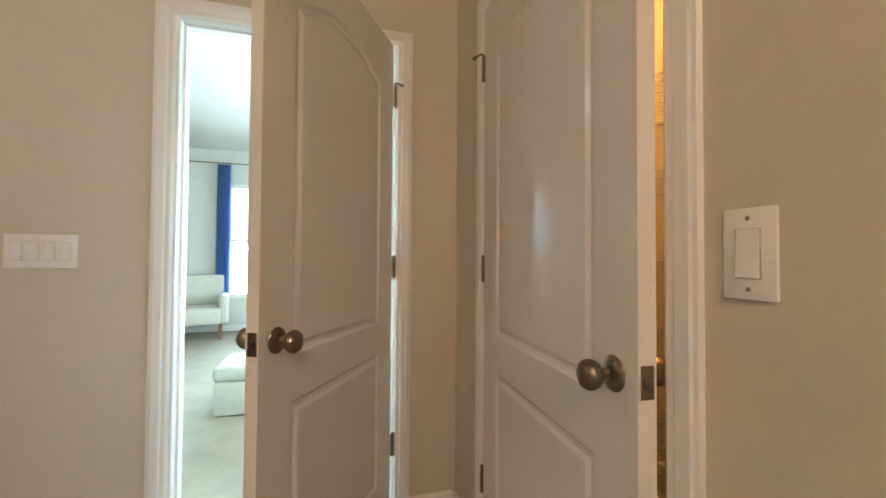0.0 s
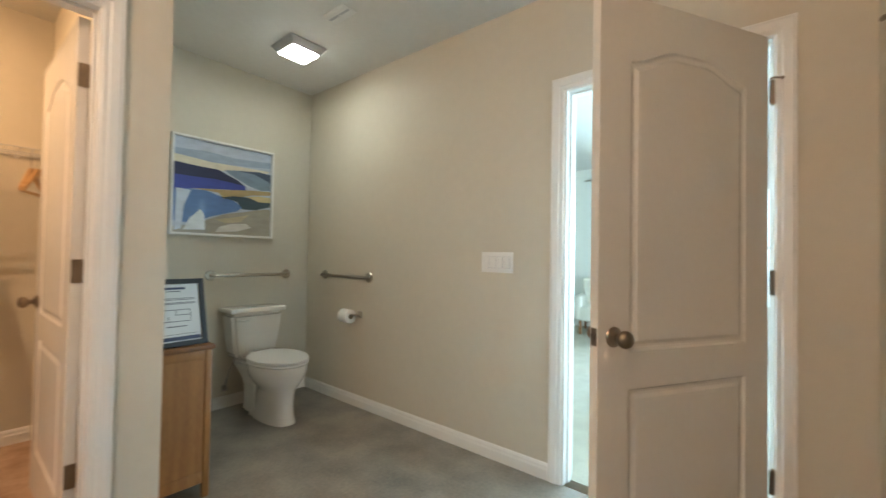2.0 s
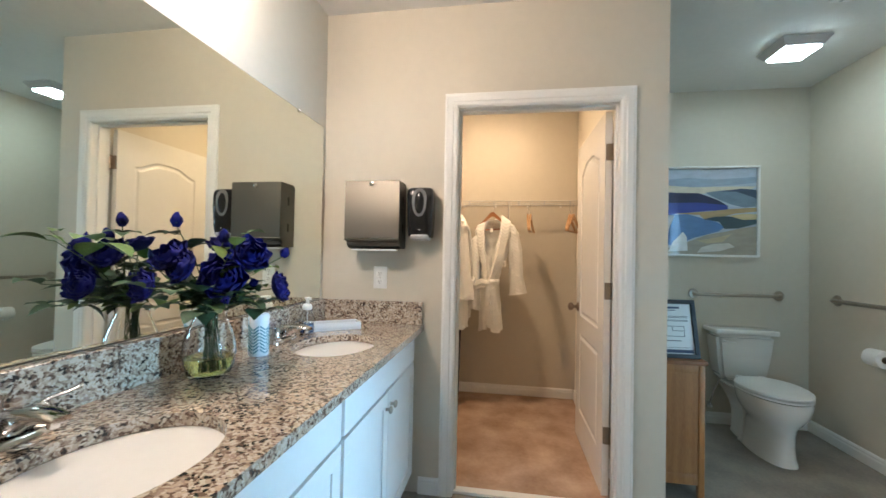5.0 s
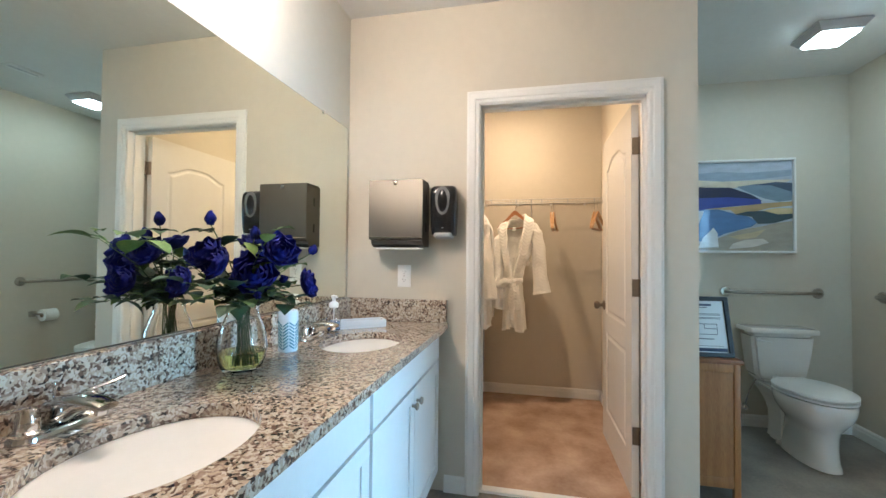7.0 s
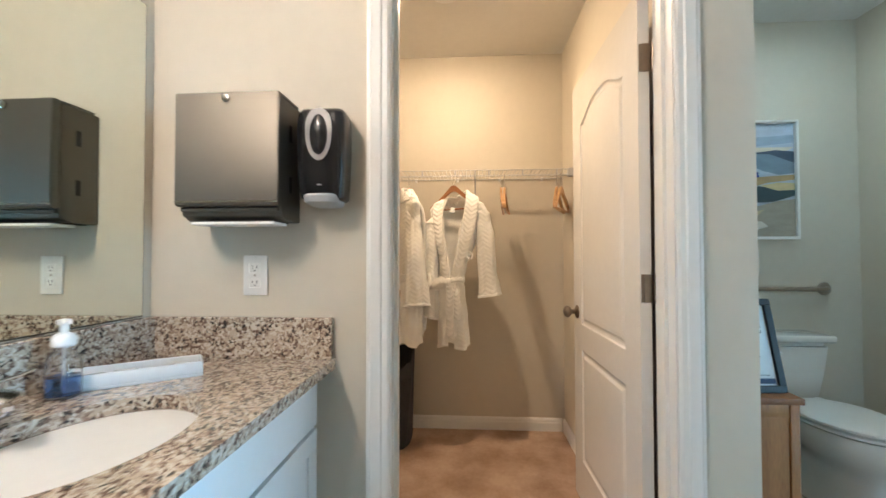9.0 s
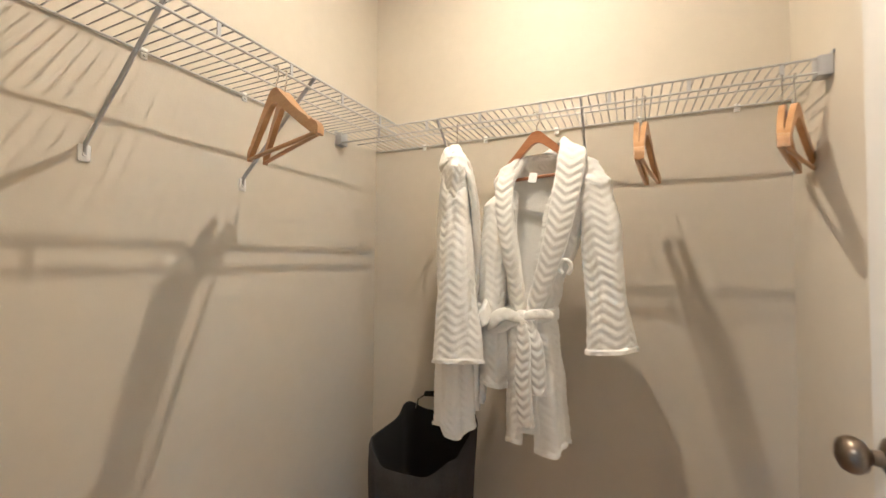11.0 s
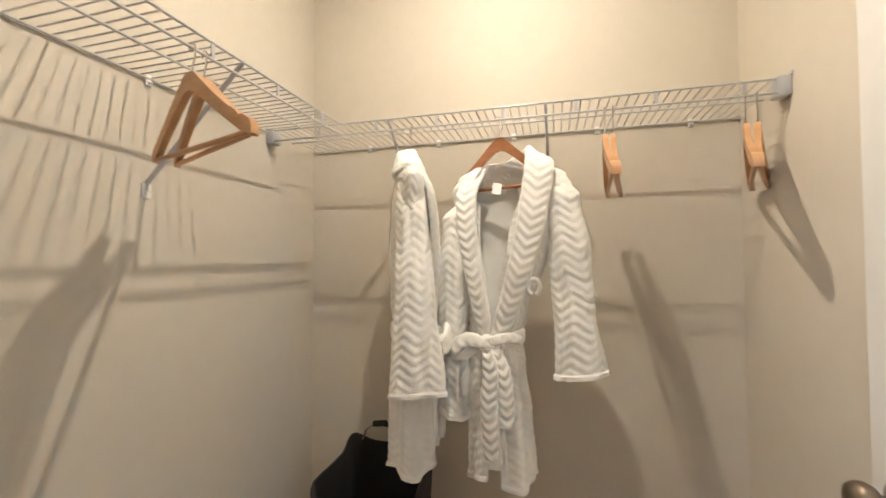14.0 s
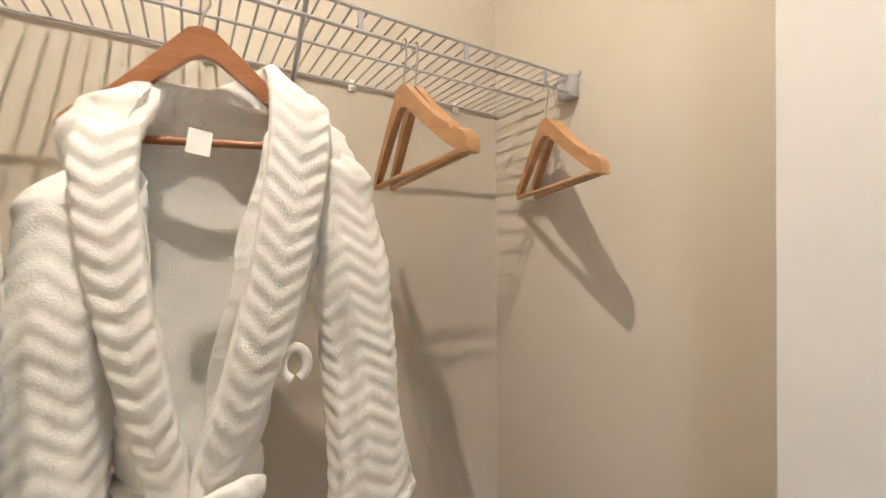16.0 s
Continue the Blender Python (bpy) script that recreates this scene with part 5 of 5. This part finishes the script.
    left = [(-0.01, 0.040, -0.150), (-0.062, 0.038, -0.150), (-0.098, 0.005, -0.166), (-0.118, -0.038, -0.215), (-0.114, -0.058, -0.30), (-0.096, -0.066, -0.42), (-0.070, -0.064, -0.55), (-0.054, -0.055, -0.64)]
    part("collar", ribbon(right, [0.07, 0.072, 0.078, 0.082, 0.078, 0.070, 0.058, 0.040, 0.05, 0.055], 0.022, 0.0032, [(0, 0.3, -1), (0.3, 0.2, -0.9), (0.8, 0, -0.55), (1, 0.1, -0.2)] + [(1, 0.15, 0)] * 6, 64, 220), ROBE, root, "thick quilted shawl collar")
    part("collar", ribbon(left, [0.07, 0.070, 0.066, 0.064, 0.060, 0.054, 0.048, 0.036], 0.022, 0.0032, [(0, -0.3, 1), (0.3, -0.2, 0.9), (0.8, 0, 0.55), (1, -0.1, 0.2)] + [(1, -0.15, 0)] * 4, 64, 200, 0.01), ROBE, root, "thick quilted shawl collar")
    # belt round the waist with its bow and tails
    n = 60
    bm = bmesh.new()
    cx, a, b = smooth(KEY, -0.635)
    prof = ((0.006, -0.022), (0.017, -0.018), (0.019, 0.0), (0.017, 0.018), (0.006, 0.022), (0.003, 0.0))
    rings = []
    for i in range(n + 1):
        ang = 2 * math.pi * i / n
        c, s = math.cos(ang), math.sin(ang)
        dz = 0.006 * math.sin(2 * ang + ph)
        rings.append([(cx + (a + o_) * c, (b + o_) * s, -0.632 + dz + z) for o_, z in prof])
    loft(bm, rings, True, False)
    part("belt", bm, ROBE, root, "soft white tied belt")
    k = Vector((-0.052, -0.078, -0.640))
    bm = bmesh.new()
    bmesh.ops.create_icosphere(bm, subdivisions=4, radius=1.0)
    for v in bm.verts:
        q = v.co.copy()
        r = 1 + 0.18 * noise.noise(q * 2.3 + Vector((ph, 0, 0)))
        v.co = k + Vector((q.x * 0.026 * r, q.y * 0.019 * r, q.z * 0.024 * r))
    part("knot", bm, ROBE, root, "belt knot")
    part("bow_loop", ribbon([k + Vector((0.0, -0.012, 0.0)), k + Vector((-0.045, -0.022, 0.012)), k + Vector((-0.085, -0.014, -0.014)), k + Vector((-0.095, 0.0, -0.032)), k + Vector((-0.06, -0.006, -0.030)), k + Vector((-0.01, -0.008, -0.010))], [0.026, 0.04, 0.046, 0.038, 0.036, 0.022], 0.016, 0.0024, (0, 0.2, 1), 18, 60), ROBE, root, "drooping bow loop")
    part("bow_loop", ribbon([k + Vector((0.01, -0.006, 0.004)), k + Vector((0.04, -0.012, 0.016)), k + Vector((0.07, 0.0, 0.018)), k + Vector((0.088, 0.018, 0.010))], [0.022, 0.030, 0.030, 0.024], 0.016, 0.0024, (0, 0.2, 1), 18, 50), ROBE, root, "short bow end")
    part("belt_tail", ribbon([k + Vector((0.006, -0.012, -0.012)), k + Vector((0.016, -0.018, -0.07)), k + Vector((0.012, -0.016, -0.16)), k + Vector((0.018, -0.014, -0.26)), k + Vector((0.024, -0.012, -0.315))], [0.030, 0.046, 0.050, 0.048, 0.046], 0.018, 0.0036, (1, -0.2, 0), 48, 110), ROBE, root, "hanging quilted belt tail")
    part("belt_tail", ribbon([k + Vector((0.020, -0.006, -0.006)), k + Vector((0.048, -0.012, -0.07)), k + Vector((0.056, -0.010, -0.15)), k + Vector((0.058, -0.008, -0.22))], [0.026, 0.040, 0.044, 0.042], 0.018, 0.0036, (1, 0.3, 0), 48, 100), ROBE, root, "hanging quilted belt tail")
    ring = [(0.076 + 0.016 * math.cos(t_ / 14 * 5.6 - 1.2), -0.066, -0.482 + 0.021 * math.sin(t_ / 14 * 5.6 - 1.2)) for t_ in range(15)]
    part("belt_loop", T(ring, 0.0065, 10), ROBE, root, "small curled belt loop")
    tag = B((-0.022, -0.001, -0.232), (0.004, 0.001, -0.198), 0.0005, 1)
    o = part("care_tag", tag, PAPER, root, "white sewn-in care tag", False)
    o.matrix_local = pose(0.004, 0.016, 0.0, -14, 8, 4)
    return root


robe(pose(RX - 0.004, 0.140, RZ - 0.010, 0, 0.5, 88), "white quilted chevron fleece bathrobe tied with a bow", 3)
robe(pose(RX + 0.005, -0.165, RZ + 0.012, 0, 0, 203), "white quilted chevron fleece bathrobe hanging edge-on", 8, True)


# ---- laundry hamper ----
def hamper():
    root = thing("laundry_hamper", pose(-2.345, -0.325, 0.0125) @ Matrix.Diagonal((1, 1, 0.92, 1)), "dark grey cloth laundry hamper with open sagging top", "laundry hamper")

    def ring(z, hx, hy, n=56, sag=0.0, dent=0.0):
        pts = []
        for i in range(n):
            a = 2 * math.pi * i / n
            c, s = math.cos(a), math.sin(a)
            x = hx * math.copysign(abs(c) ** 0.38, c)
            y = hy * math.copysign(abs(s) ** 0.38, s)
            zz = z - sag * (math.cos(4 * a) * 0.5 + 0.5) - dent * (0.5 + 0.5 * math.cos(a)) ** 1.5
            k = 1 + 0.03 * math.sin(5 * a + 3 * z) + 0.02 * math.sin(9 * a - 7 * z)
            pts.append((x * k, y * k, zz))
        return pts
    rim = [ring(z, hx, hy, 72, sg, dn) for z, hx, hy, sg, dn in ((0.56, 0.156, 0.176, 0.02, 0.08), (0.625, 0.156, 0.176, 0.030, 0.12), (0.650, 0.150, 0.170, 0.030, 0.12))]
    outs = [ring(z, hx, hy, 72) for z, hx, hy in ((0.0, 0.130, 0.150), (0.012, 0.136, 0.156), (0.15, 0.141, 0.161), (0.30, 0.147, 0.166))] + [ring(0.45, 0.153, 0.172, 72, 0.005, 0.03)] + rim
    bm = bmesh.new()
    loft(bm, outs + [ring(0.648, 0.146, 0.166, 72, 0.030, 0.12)], True, False)
    bm.faces.new([v for v in bm.verts[:72]])
    part("cloth_body", bm, HAMPER, root, "dark grey cloth body")
    ins = [ring(z, hx, hy, 72, sg, dn) for z, hx, hy, sg, dn in ((0.6478, 0.1458, 0.1658, 0.030, 0.12), (0.62, 0.142, 0.162, 0.025, 0.12), (0.52, 0.132, 0.150, 0.01, 0.06), (0.36, 0.138, 0.156, 0, 0), (0.20, 0.132, 0.152, 0, 0), (0.03, 0.122, 0.142, 0, 0))]
    bm = bmesh.new()
    loft(bm, ins, True, False)
    bm.faces.new([v for v in bm.verts[-72:]])
    part("lining", bm, HAMPER_IN, root, "black inner lining")
    part("handle", T([(-0.125, -0.105, 0.615), (-0.128, -0.095, 0.665), (-0.128, -0.055, 0.695), (-0.128, 0.015, 0.695), (-0.128, 0.055, 0.665), (-0.125, 0.065, 0.615)], 0.004, 8), CHROME, root, "wire carry handle")
    part("grip", T([(-0.128, -0.062, 0.693), (-0.128, -0.02, 0.699), (-0.128, 0.022, 0.693)], 0.012, 12), HAMPER_IN, root, "black padded grip")
    fc = bpy.data.curves.new("lettering", "FONT")
    fc.body, fc.size, fc.extrude, fc.align_x, fc.align_y = "LAUNDRY", 0.105, 0.0006, "CENTER", "CENTER"
    fo = bpy.data.objects.new("lettering", fc)
    scene.collection.objects.link(fo)
    bpy.context.view_layer.update()
    me = bpy.data.meshes.new_from_object(fo.evaluated_get(bpy.context.evaluated_depsgraph_get()))
    bpy.data.objects.remove(fo)
    me.materials.clear()
    me.materials.append(INKBLACK)
    txt = new("lettering", me)
    txt.parent = root
    # reads upwards on the face towards the doorway
    txt.matrix_local = Matrix.Translation((0.1505, 0.045, 0.27)) @ Matrix(((0, 0, 1, 0), (0, -1, 0, 0), (1, 0, 0, 0), (0, 0, 0, 1))).to_4x4() @ pose(0, 0, 0)


INKBLACK = material("black_print", (0.006, 0.006, 0.006), 0.8)
hamper()
# ---- things on the vanity ----
TEAL = material("teal_print", (0.03, 0.20, 0.24), 0.35)
CANW = material("can_white", (0.72, 0.76, 0.78), 0.3, vary=0.02)


def canister():
    root = thing("soap_canister", pose(-0.193, -0.625, CT + 0.0005), "white ceramic pump bottle with teal chevron print", "soap bottle")
    r = 0.034
    part("body", lathe(bmesh.new(), [(r - 0.003, 0.0), (r, 0.004), (r, 0.140), (r - 0.004, 0.147), (0.016, 0.151)], 40), CANW, root)
    part("pump", lathe(bmesh.new(), [(0.013, 0.1512), (0.013, 0.163), (0.006, 0.165), (0.006, 0.184), (0.009, 0.186), (0.009, 0.194), (0.002, 0.196)], 20), CHROME, root, "chrome pump head")
    part("nozzle", T([(0, 0, 0.190), (0.0, 0.02, 0.191), (0, 0.036, 0.187)], [0.005, 0.0045, 0.004], 10), CHROME, root, "chrome pump nozzle")
    # herringbone strokes round the lower three quarters
    for k in range(10):
        for row in range(8):
            bm = bmesh.new()
            pts = []
            for i in range(5):
                f = i / 4
                a = 2 * math.pi * (k + 0.08 + 0.84 * f) / 10
                z = 0.012 + 0.0115 * row + (0.014 * (1 - f) if k % 2 else 0.014 * f)
                pts.append((a, z))
            rings = [[((r + o) * math.cos(a), (r + o) * math.sin(a), z + dz) for o, dz in ((0.0002, -0.0027), (0.0009, -0.0027), (0.0009, 0.0027), (0.0002, 0.0027))] for a, z in pts]
            loft(bm, rings)
            part("printed_stroke", bm, TEAL, root, "", False)


canister()


def pump_bottle():
    root = thing("pump_bottle", pose(-0.600, -0.655, CT + 0.0005), "clear foaming soap bottle half full of blue soap", "soap bottle")
    part("bottle", lathe(bmesh.new(), [(0.028, 0.0), (0.031, 0.003), (0.031, 0.070), (0.026, 0.088), (0.016, 0.098), (0.015, 0.106), (0.0135, 0.106), (0.0145, 0.097), (0.0245, 0.086), (0.0292, 0.069), (0.0292, 0.005), (0.001, 0.004)], 36, (0, 0, 0), False), CLEAR, root, "clear plastic bottle")
    blue = glass("blue_soap", (0.10, 0.28, 0.75), 0.0, 1.33)
    part("soap", lathe(bmesh.new(), [(0.001, 0.0055), (0.0285, 0.006), (0.0288, 0.044), (0.001, 0.0445)], 30, (0, 0, 0), False), blue, root, "blue liquid soap")
    part("tube", T([(0, 0, 0.012), (0, 0, 0.105)], 0.0025, 8), WHITEP, root)
    part("pump", lathe(bmesh.new(), [(0.017, 0.1065), (0.021, 0.110), (0.022, 0.124), (0.017, 0.132), (0.008, 0.136), (0.008, 0.152), (0.013, 0.154), (0.013, 0.163), (0.002, 0.165)], 26), WHITEP, root, "white foamer pump")
    part("spout", T([(0, 0, 0.159), (0.012, 0.016, 0.160), (0.02, 0.027, 0.157)], [0.007, 0.006, 0.005], 10), WHITEP, root, "white pump spout")


pump_bottle()


def tray():
    ang = math.degrees(math.atan2(0.20, -0.15))
    root = thing("vanity_tray", pose(-0.722, -0.588, CT + 0.0005, 0, 0, ang), "long white ceramic tray with small toiletries", "tray")
    L, W, H, t = 0.130, 0.046, 0.036, 0.006
    bm = B((-L, -W, 0.0), (L, W, 0.006), 0.002)
    for lo, hi in (((-L, -W), (L, -W + t)), ((-L, W - t), (L, W)), ((-L, -W + t), (-L + t, W - t)), ((L - t, -W + t), (L, W - t))):
        box(bm, (lo[0], lo[1], 0.0055), (hi[0], hi[1], H), 0.0018)
    part("dish", bm, CANW, root)
    sach = material("sachet_grey", (0.45, 0.50, 0.50), 0.4, vary=0.2, scale=60)
    for i, (x, y, r) in enumerate(((-0.085, 0.0, 8), (-0.028, 0.008, -6), (0.035, -0.006, 10), (0.085, 0.004, -12))):
        o = tagged(thing("toiletry_sachet", root.matrix_world @ pose(x, y, 0.0065, 0, 0, r), "small grey printed toiletry sachet in the tray", "sachet", "toiletries in the tray"))
        part("packet", B((-0.026, -0.022, 0.0), (0.026, 0.022, 0.018), 0.005), sach, o)
        part("label", B((-0.018, -0.012, 0.0181), (0.018, 0.012, 0.0186)), WHITEP if i % 2 else INK, o, "small printed label", False)


tray()

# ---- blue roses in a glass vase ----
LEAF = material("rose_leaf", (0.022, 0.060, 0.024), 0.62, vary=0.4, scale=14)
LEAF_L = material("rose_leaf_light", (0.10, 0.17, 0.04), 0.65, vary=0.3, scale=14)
STEM = material("rose_stem", (0.045, 0.09, 0.03), 0.5, vary=0.2)
PETAL = material("blue_petal", (0.006, 0.008, 0.115), 0.75, vary=0.45, scale=30, specular=0.2)
PETALW = material("cream_petal", (0.55, 0.56, 0.38), 0.6, vary=0.1, scale=30)
VX, VY = 0.055, -0.620


def vase():
    root = thing("glass_vase", pose(VX, VY, CT + 0.0005), "clear bulbous glass vase a third full of water", "vase")
    out = [(0.048, 0.0), (0.056, 0.004), (0.066, 0.030), (0.072, 0.065), (0.068, 0.105), (0.054, 0.145), (0.044, 0.170), (0.045, 0.185), (0.050, 0.196)]
    inn = [(r - 0.0035, z) for r, z in out[::-1][:-2]] + [(0.052, 0.010), (0.001, 0.008)]
    part("glass", lathe(bmesh.new(), out + inn, 44, (0, 0, 0), False), CLEAR, root)
    part("water", lathe(bmesh.new(), [(0.001, 0.0088), (0.0505, 0.0108), (0.0615, 0.030), (0.0665, 0.056), (0.001, 0.0562)], 40, (0, 0, 0), False), glass("vase_water", (0.88, 0.86, 0.30), 0.0, 1.33), root, "yellowish water")


vase()


def petal(bm, base, axis, side, length, width, curl, cup):
    """One cupped petal growing from base along axis, facing side."""
    axis, side = Vector(axis).normalized(), Vector(side).normalized()
    right = axis.cross(side).normalized()
    rows = []
    for j in range(6):
        f = j / 5
        w = width * math.sin(math.pi * (0.14 + 0.72 * f) ** 0.9) * (1.0 if f < 0.9 else 0.85)
        row = []
        for i in range(6):
            g = i / 5 * 2 - 1
            out = cup * math.sin(math.pi * min(1, f * 0.8)) + curl * f ** 3 - 0.35 * width * g * g
            row.append(Vector(base) + axis * (length * f - 0.06 * length * g * g * f) + right * (w * g) + side * out)
        rows.append(row)
    loft(bm, rows, False, False)


def leaf_mesh(bm, base, way, up, length, width):
    way, up = Vector(way).normalized(), Vector(up).normalized()
    right = way.cross(up).normalized()
    up = right.cross(way)
    rows = []
    for j in range(7):
        f = j / 6
        w = width * (math.sin(math.pi * f ** 0.8)) * 0.5
        rows.append([Vector(base) + way * length * f + right * w * g + up * (0.12 * length * math.sin(math.pi * f * 0.8) - 0.10 * length * f * f + 0.25 * w * abs(g)) for g in (-1, -0.5, 0, 0.5, 1)])
    loft(bm, rows, False, False)


def rose(head, size, face, mat, seed, bud=False, leaves=3, light=False):
    rnd = random.Random(seed)
    head, face = Vector(head), Vector(face).normalized()
    root = thing("bud_stem" if bud else "rose_stem", pose(VX, VY, CT + 0.06), ("closed deep blue rose bud on a leafy stem" if bud else "deep blue artificial rose on a leafy stem") if mat is PETAL else "pale cream bud on a leafy stem", "flower", "blue roses in the vase")
    o = Vector((VX, VY, CT + 0.06))
    head = head - o
    foot = Vector((rnd.uniform(-0.034, 0.034), rnd.uniform(-0.034, 0.034), -0.040))
    neck = Vector((rnd.uniform(-0.015, 0.015), rnd.uniform(-0.015, 0.015), 0.128))
    mid = neck.lerp(head, 0.5) + Vector((0, 0, 0.02))
    part("stem", T([foot, foot.lerp(neck, 0.5), neck, mid, head - face * size * 0.35], [0.0019, 0.0019, 0.0019, 0.0018, 0.0017], 7), STEM, root)
    t = face.orthogonal().normalized()
    b = face.cross(t)
    layers = ((3, 0.10, 0.62, 0.30, 0.0), (4, 0.20, 0.70, 0.38, 0.02), (5, 0.32, 0.72, 0.46, 0.06), (6, 0.46, 0.66, 0.52, 0.14), (7, 0.58, 0.55, 0.56, 0.26)) if not bud else ((3, 0.08, 1.0, 0.34, -0.05), (4, 0.20, 0.95, 0.42, -0.06))
    for li, (cnt, rad, ln, wd, curl) in enumerate(layers):
        for i in range(cnt):
            a = 2 * math.pi * (i / cnt) + li * 0.7 + rnd.uniform(-0.2, 0.2)
            side = t * math.cos(a) + b * math.sin(a)
            base = head - face * size * 0.45 + side * size * rad * 0.42
            lean = face + side * (0.05 + 0.20 * li * (0 if bud else 1) * 0.55)
            bm = bmesh.new()
            petal(bm, base, lean, side, size * ln * rnd.uniform(0.92, 1.08), size * wd * rnd.uniform(0.9, 1.1), size * curl, size * 0.14 * (1 + 0.3 * li))
            part("petal", bm, mat, root)
    bm = bmesh.new()
    for i in range(5):
        a = 2 * math.pi * i / 5
        side = t * math.cos(a) + b * math.sin(a)
        leaf_mesh(bm, head - face * size * 0.47, face * (0.7 if bud else 0.1) + side * 0.7, face, size * 0.55, size * 0.22)
    part("calyx", bm, LEAF, root)
    for i in range(leaves):
        f = rnd.uniform(0.15, 0.9)
        p = neck.lerp(mid, f * 2) if f < 0.5 else mid.lerp(head - face * size * 0.4, f * 2 - 1)
        a = rnd.uniform(0, 2 * math.pi)
        way = Vector((math.cos(a), math.sin(a), rnd.uniform(-0.35, 0.5)))
        bm = bmesh.new()
        s = rnd.uniform(0.8, 1.2)
        leaf_mesh(bm, p + way * 0.012, way, (0, 0, 1), 0.062 * s, 0.046 * s)
        for e in (-1, 1):
            side = Vector((-way.y * e, way.x * e, 0.1)) * 0.8 + way * 0.5
            leaf_mesh(bm, p + way * 0.008, side, (0, 0, 1), 0.046 * s, 0.036 * s)
        tube(bm, [p, p + way * 0.016], 0.0012, 5)
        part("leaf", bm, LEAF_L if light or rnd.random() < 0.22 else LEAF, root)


def greenery(tip, seed, count, light=False):
    """A leafy spray without a flower."""
    rnd = random.Random(seed)
    root = thing("leafy_spray", pose(VX, VY, CT + 0.06), "leafy green rose spray without a flower", "foliage", "greenery in the vase")
    o = Vector((VX, VY, CT + 0.06))
    tip = Vector(tip) - o
    foot = Vector((rnd.uniform(-0.02, 0.02), rnd.uniform(-0.02, 0.02), -0.040))
    neck = Vector((rnd.uniform(-0.02, 0.02), rnd.uniform(-0.02, 0.02), 0.128))
    mid = neck.lerp(tip, 0.5) + Vector((0, 0, 0.025))
    part("stem", T([foot, neck, mid, tip], [0.0016, 0.0016, 0.0014, 0.001], 6), STEM, root)
    for i in range(count):
        f = 0.12 + 0.88 * i / max(1, count - 1)
        p = neck.lerp(mid, f * 2) if f < 0.5 else mid.lerp(tip, f * 2 - 1)
        a = i * 2.4 + rnd.uniform(-0.5, 0.5)
        way = Vector((math.cos(a), math.sin(a), rnd.uniform(-0.5, 0.3))) + (tip - neck).normalized() * 0.7
        way.normalize()
        bm = bmesh.new()
        s = rnd.uniform(0.75, 1.25)
        leaf_mesh(bm, p + way * 0.012, way, (0, 0, 1), 0.066 * s, 0.052 * s)
        tube(bm, [p, p + way * 0.016], 0.0012, 5)
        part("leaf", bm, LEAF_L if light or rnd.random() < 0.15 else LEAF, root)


rose((0.118, -0.535, 1.172), 0.075, (0.75, 0.55, 0.45), PETAL, 1, False, 4)
rose((0.098, -0.462, 1.240), 0.064, (0.5, 0.7, 0.45), PETAL, 2, False, 4)
rose((-0.100, -0.486, 1.130), 0.062, (-0.25, 0.8, 0.25), PETAL, 3, False, 5)
rose((-0.072, -0.462, 1.240), 0.034, (-0.2, 0.4, 1.0), PETAL, 4, True, 3)
rose((0.140, -0.665, 1.325), 0.040, (0.1, 0.1, 1.0), PETAL, 5, True, 3)
rose((0.175, -0.655, 1.232), 0.062, (0.7, -0.1, 0.6), PETAL, 6, False, 4)
rose((0.030, -0.600, 1.265), 0.058, (0.2, 0.3, 1.0), PETAL, 7, False, 4)
rose((0.195, -0.600, 1.200), 0.056, (0.9, -0.3, 0.4), PETAL, 8, False, 4)
rose((0.140, -0.628, 1.168), 0.040, (0.9, 0.4, 0.3), PETALW, 9, True, 3)
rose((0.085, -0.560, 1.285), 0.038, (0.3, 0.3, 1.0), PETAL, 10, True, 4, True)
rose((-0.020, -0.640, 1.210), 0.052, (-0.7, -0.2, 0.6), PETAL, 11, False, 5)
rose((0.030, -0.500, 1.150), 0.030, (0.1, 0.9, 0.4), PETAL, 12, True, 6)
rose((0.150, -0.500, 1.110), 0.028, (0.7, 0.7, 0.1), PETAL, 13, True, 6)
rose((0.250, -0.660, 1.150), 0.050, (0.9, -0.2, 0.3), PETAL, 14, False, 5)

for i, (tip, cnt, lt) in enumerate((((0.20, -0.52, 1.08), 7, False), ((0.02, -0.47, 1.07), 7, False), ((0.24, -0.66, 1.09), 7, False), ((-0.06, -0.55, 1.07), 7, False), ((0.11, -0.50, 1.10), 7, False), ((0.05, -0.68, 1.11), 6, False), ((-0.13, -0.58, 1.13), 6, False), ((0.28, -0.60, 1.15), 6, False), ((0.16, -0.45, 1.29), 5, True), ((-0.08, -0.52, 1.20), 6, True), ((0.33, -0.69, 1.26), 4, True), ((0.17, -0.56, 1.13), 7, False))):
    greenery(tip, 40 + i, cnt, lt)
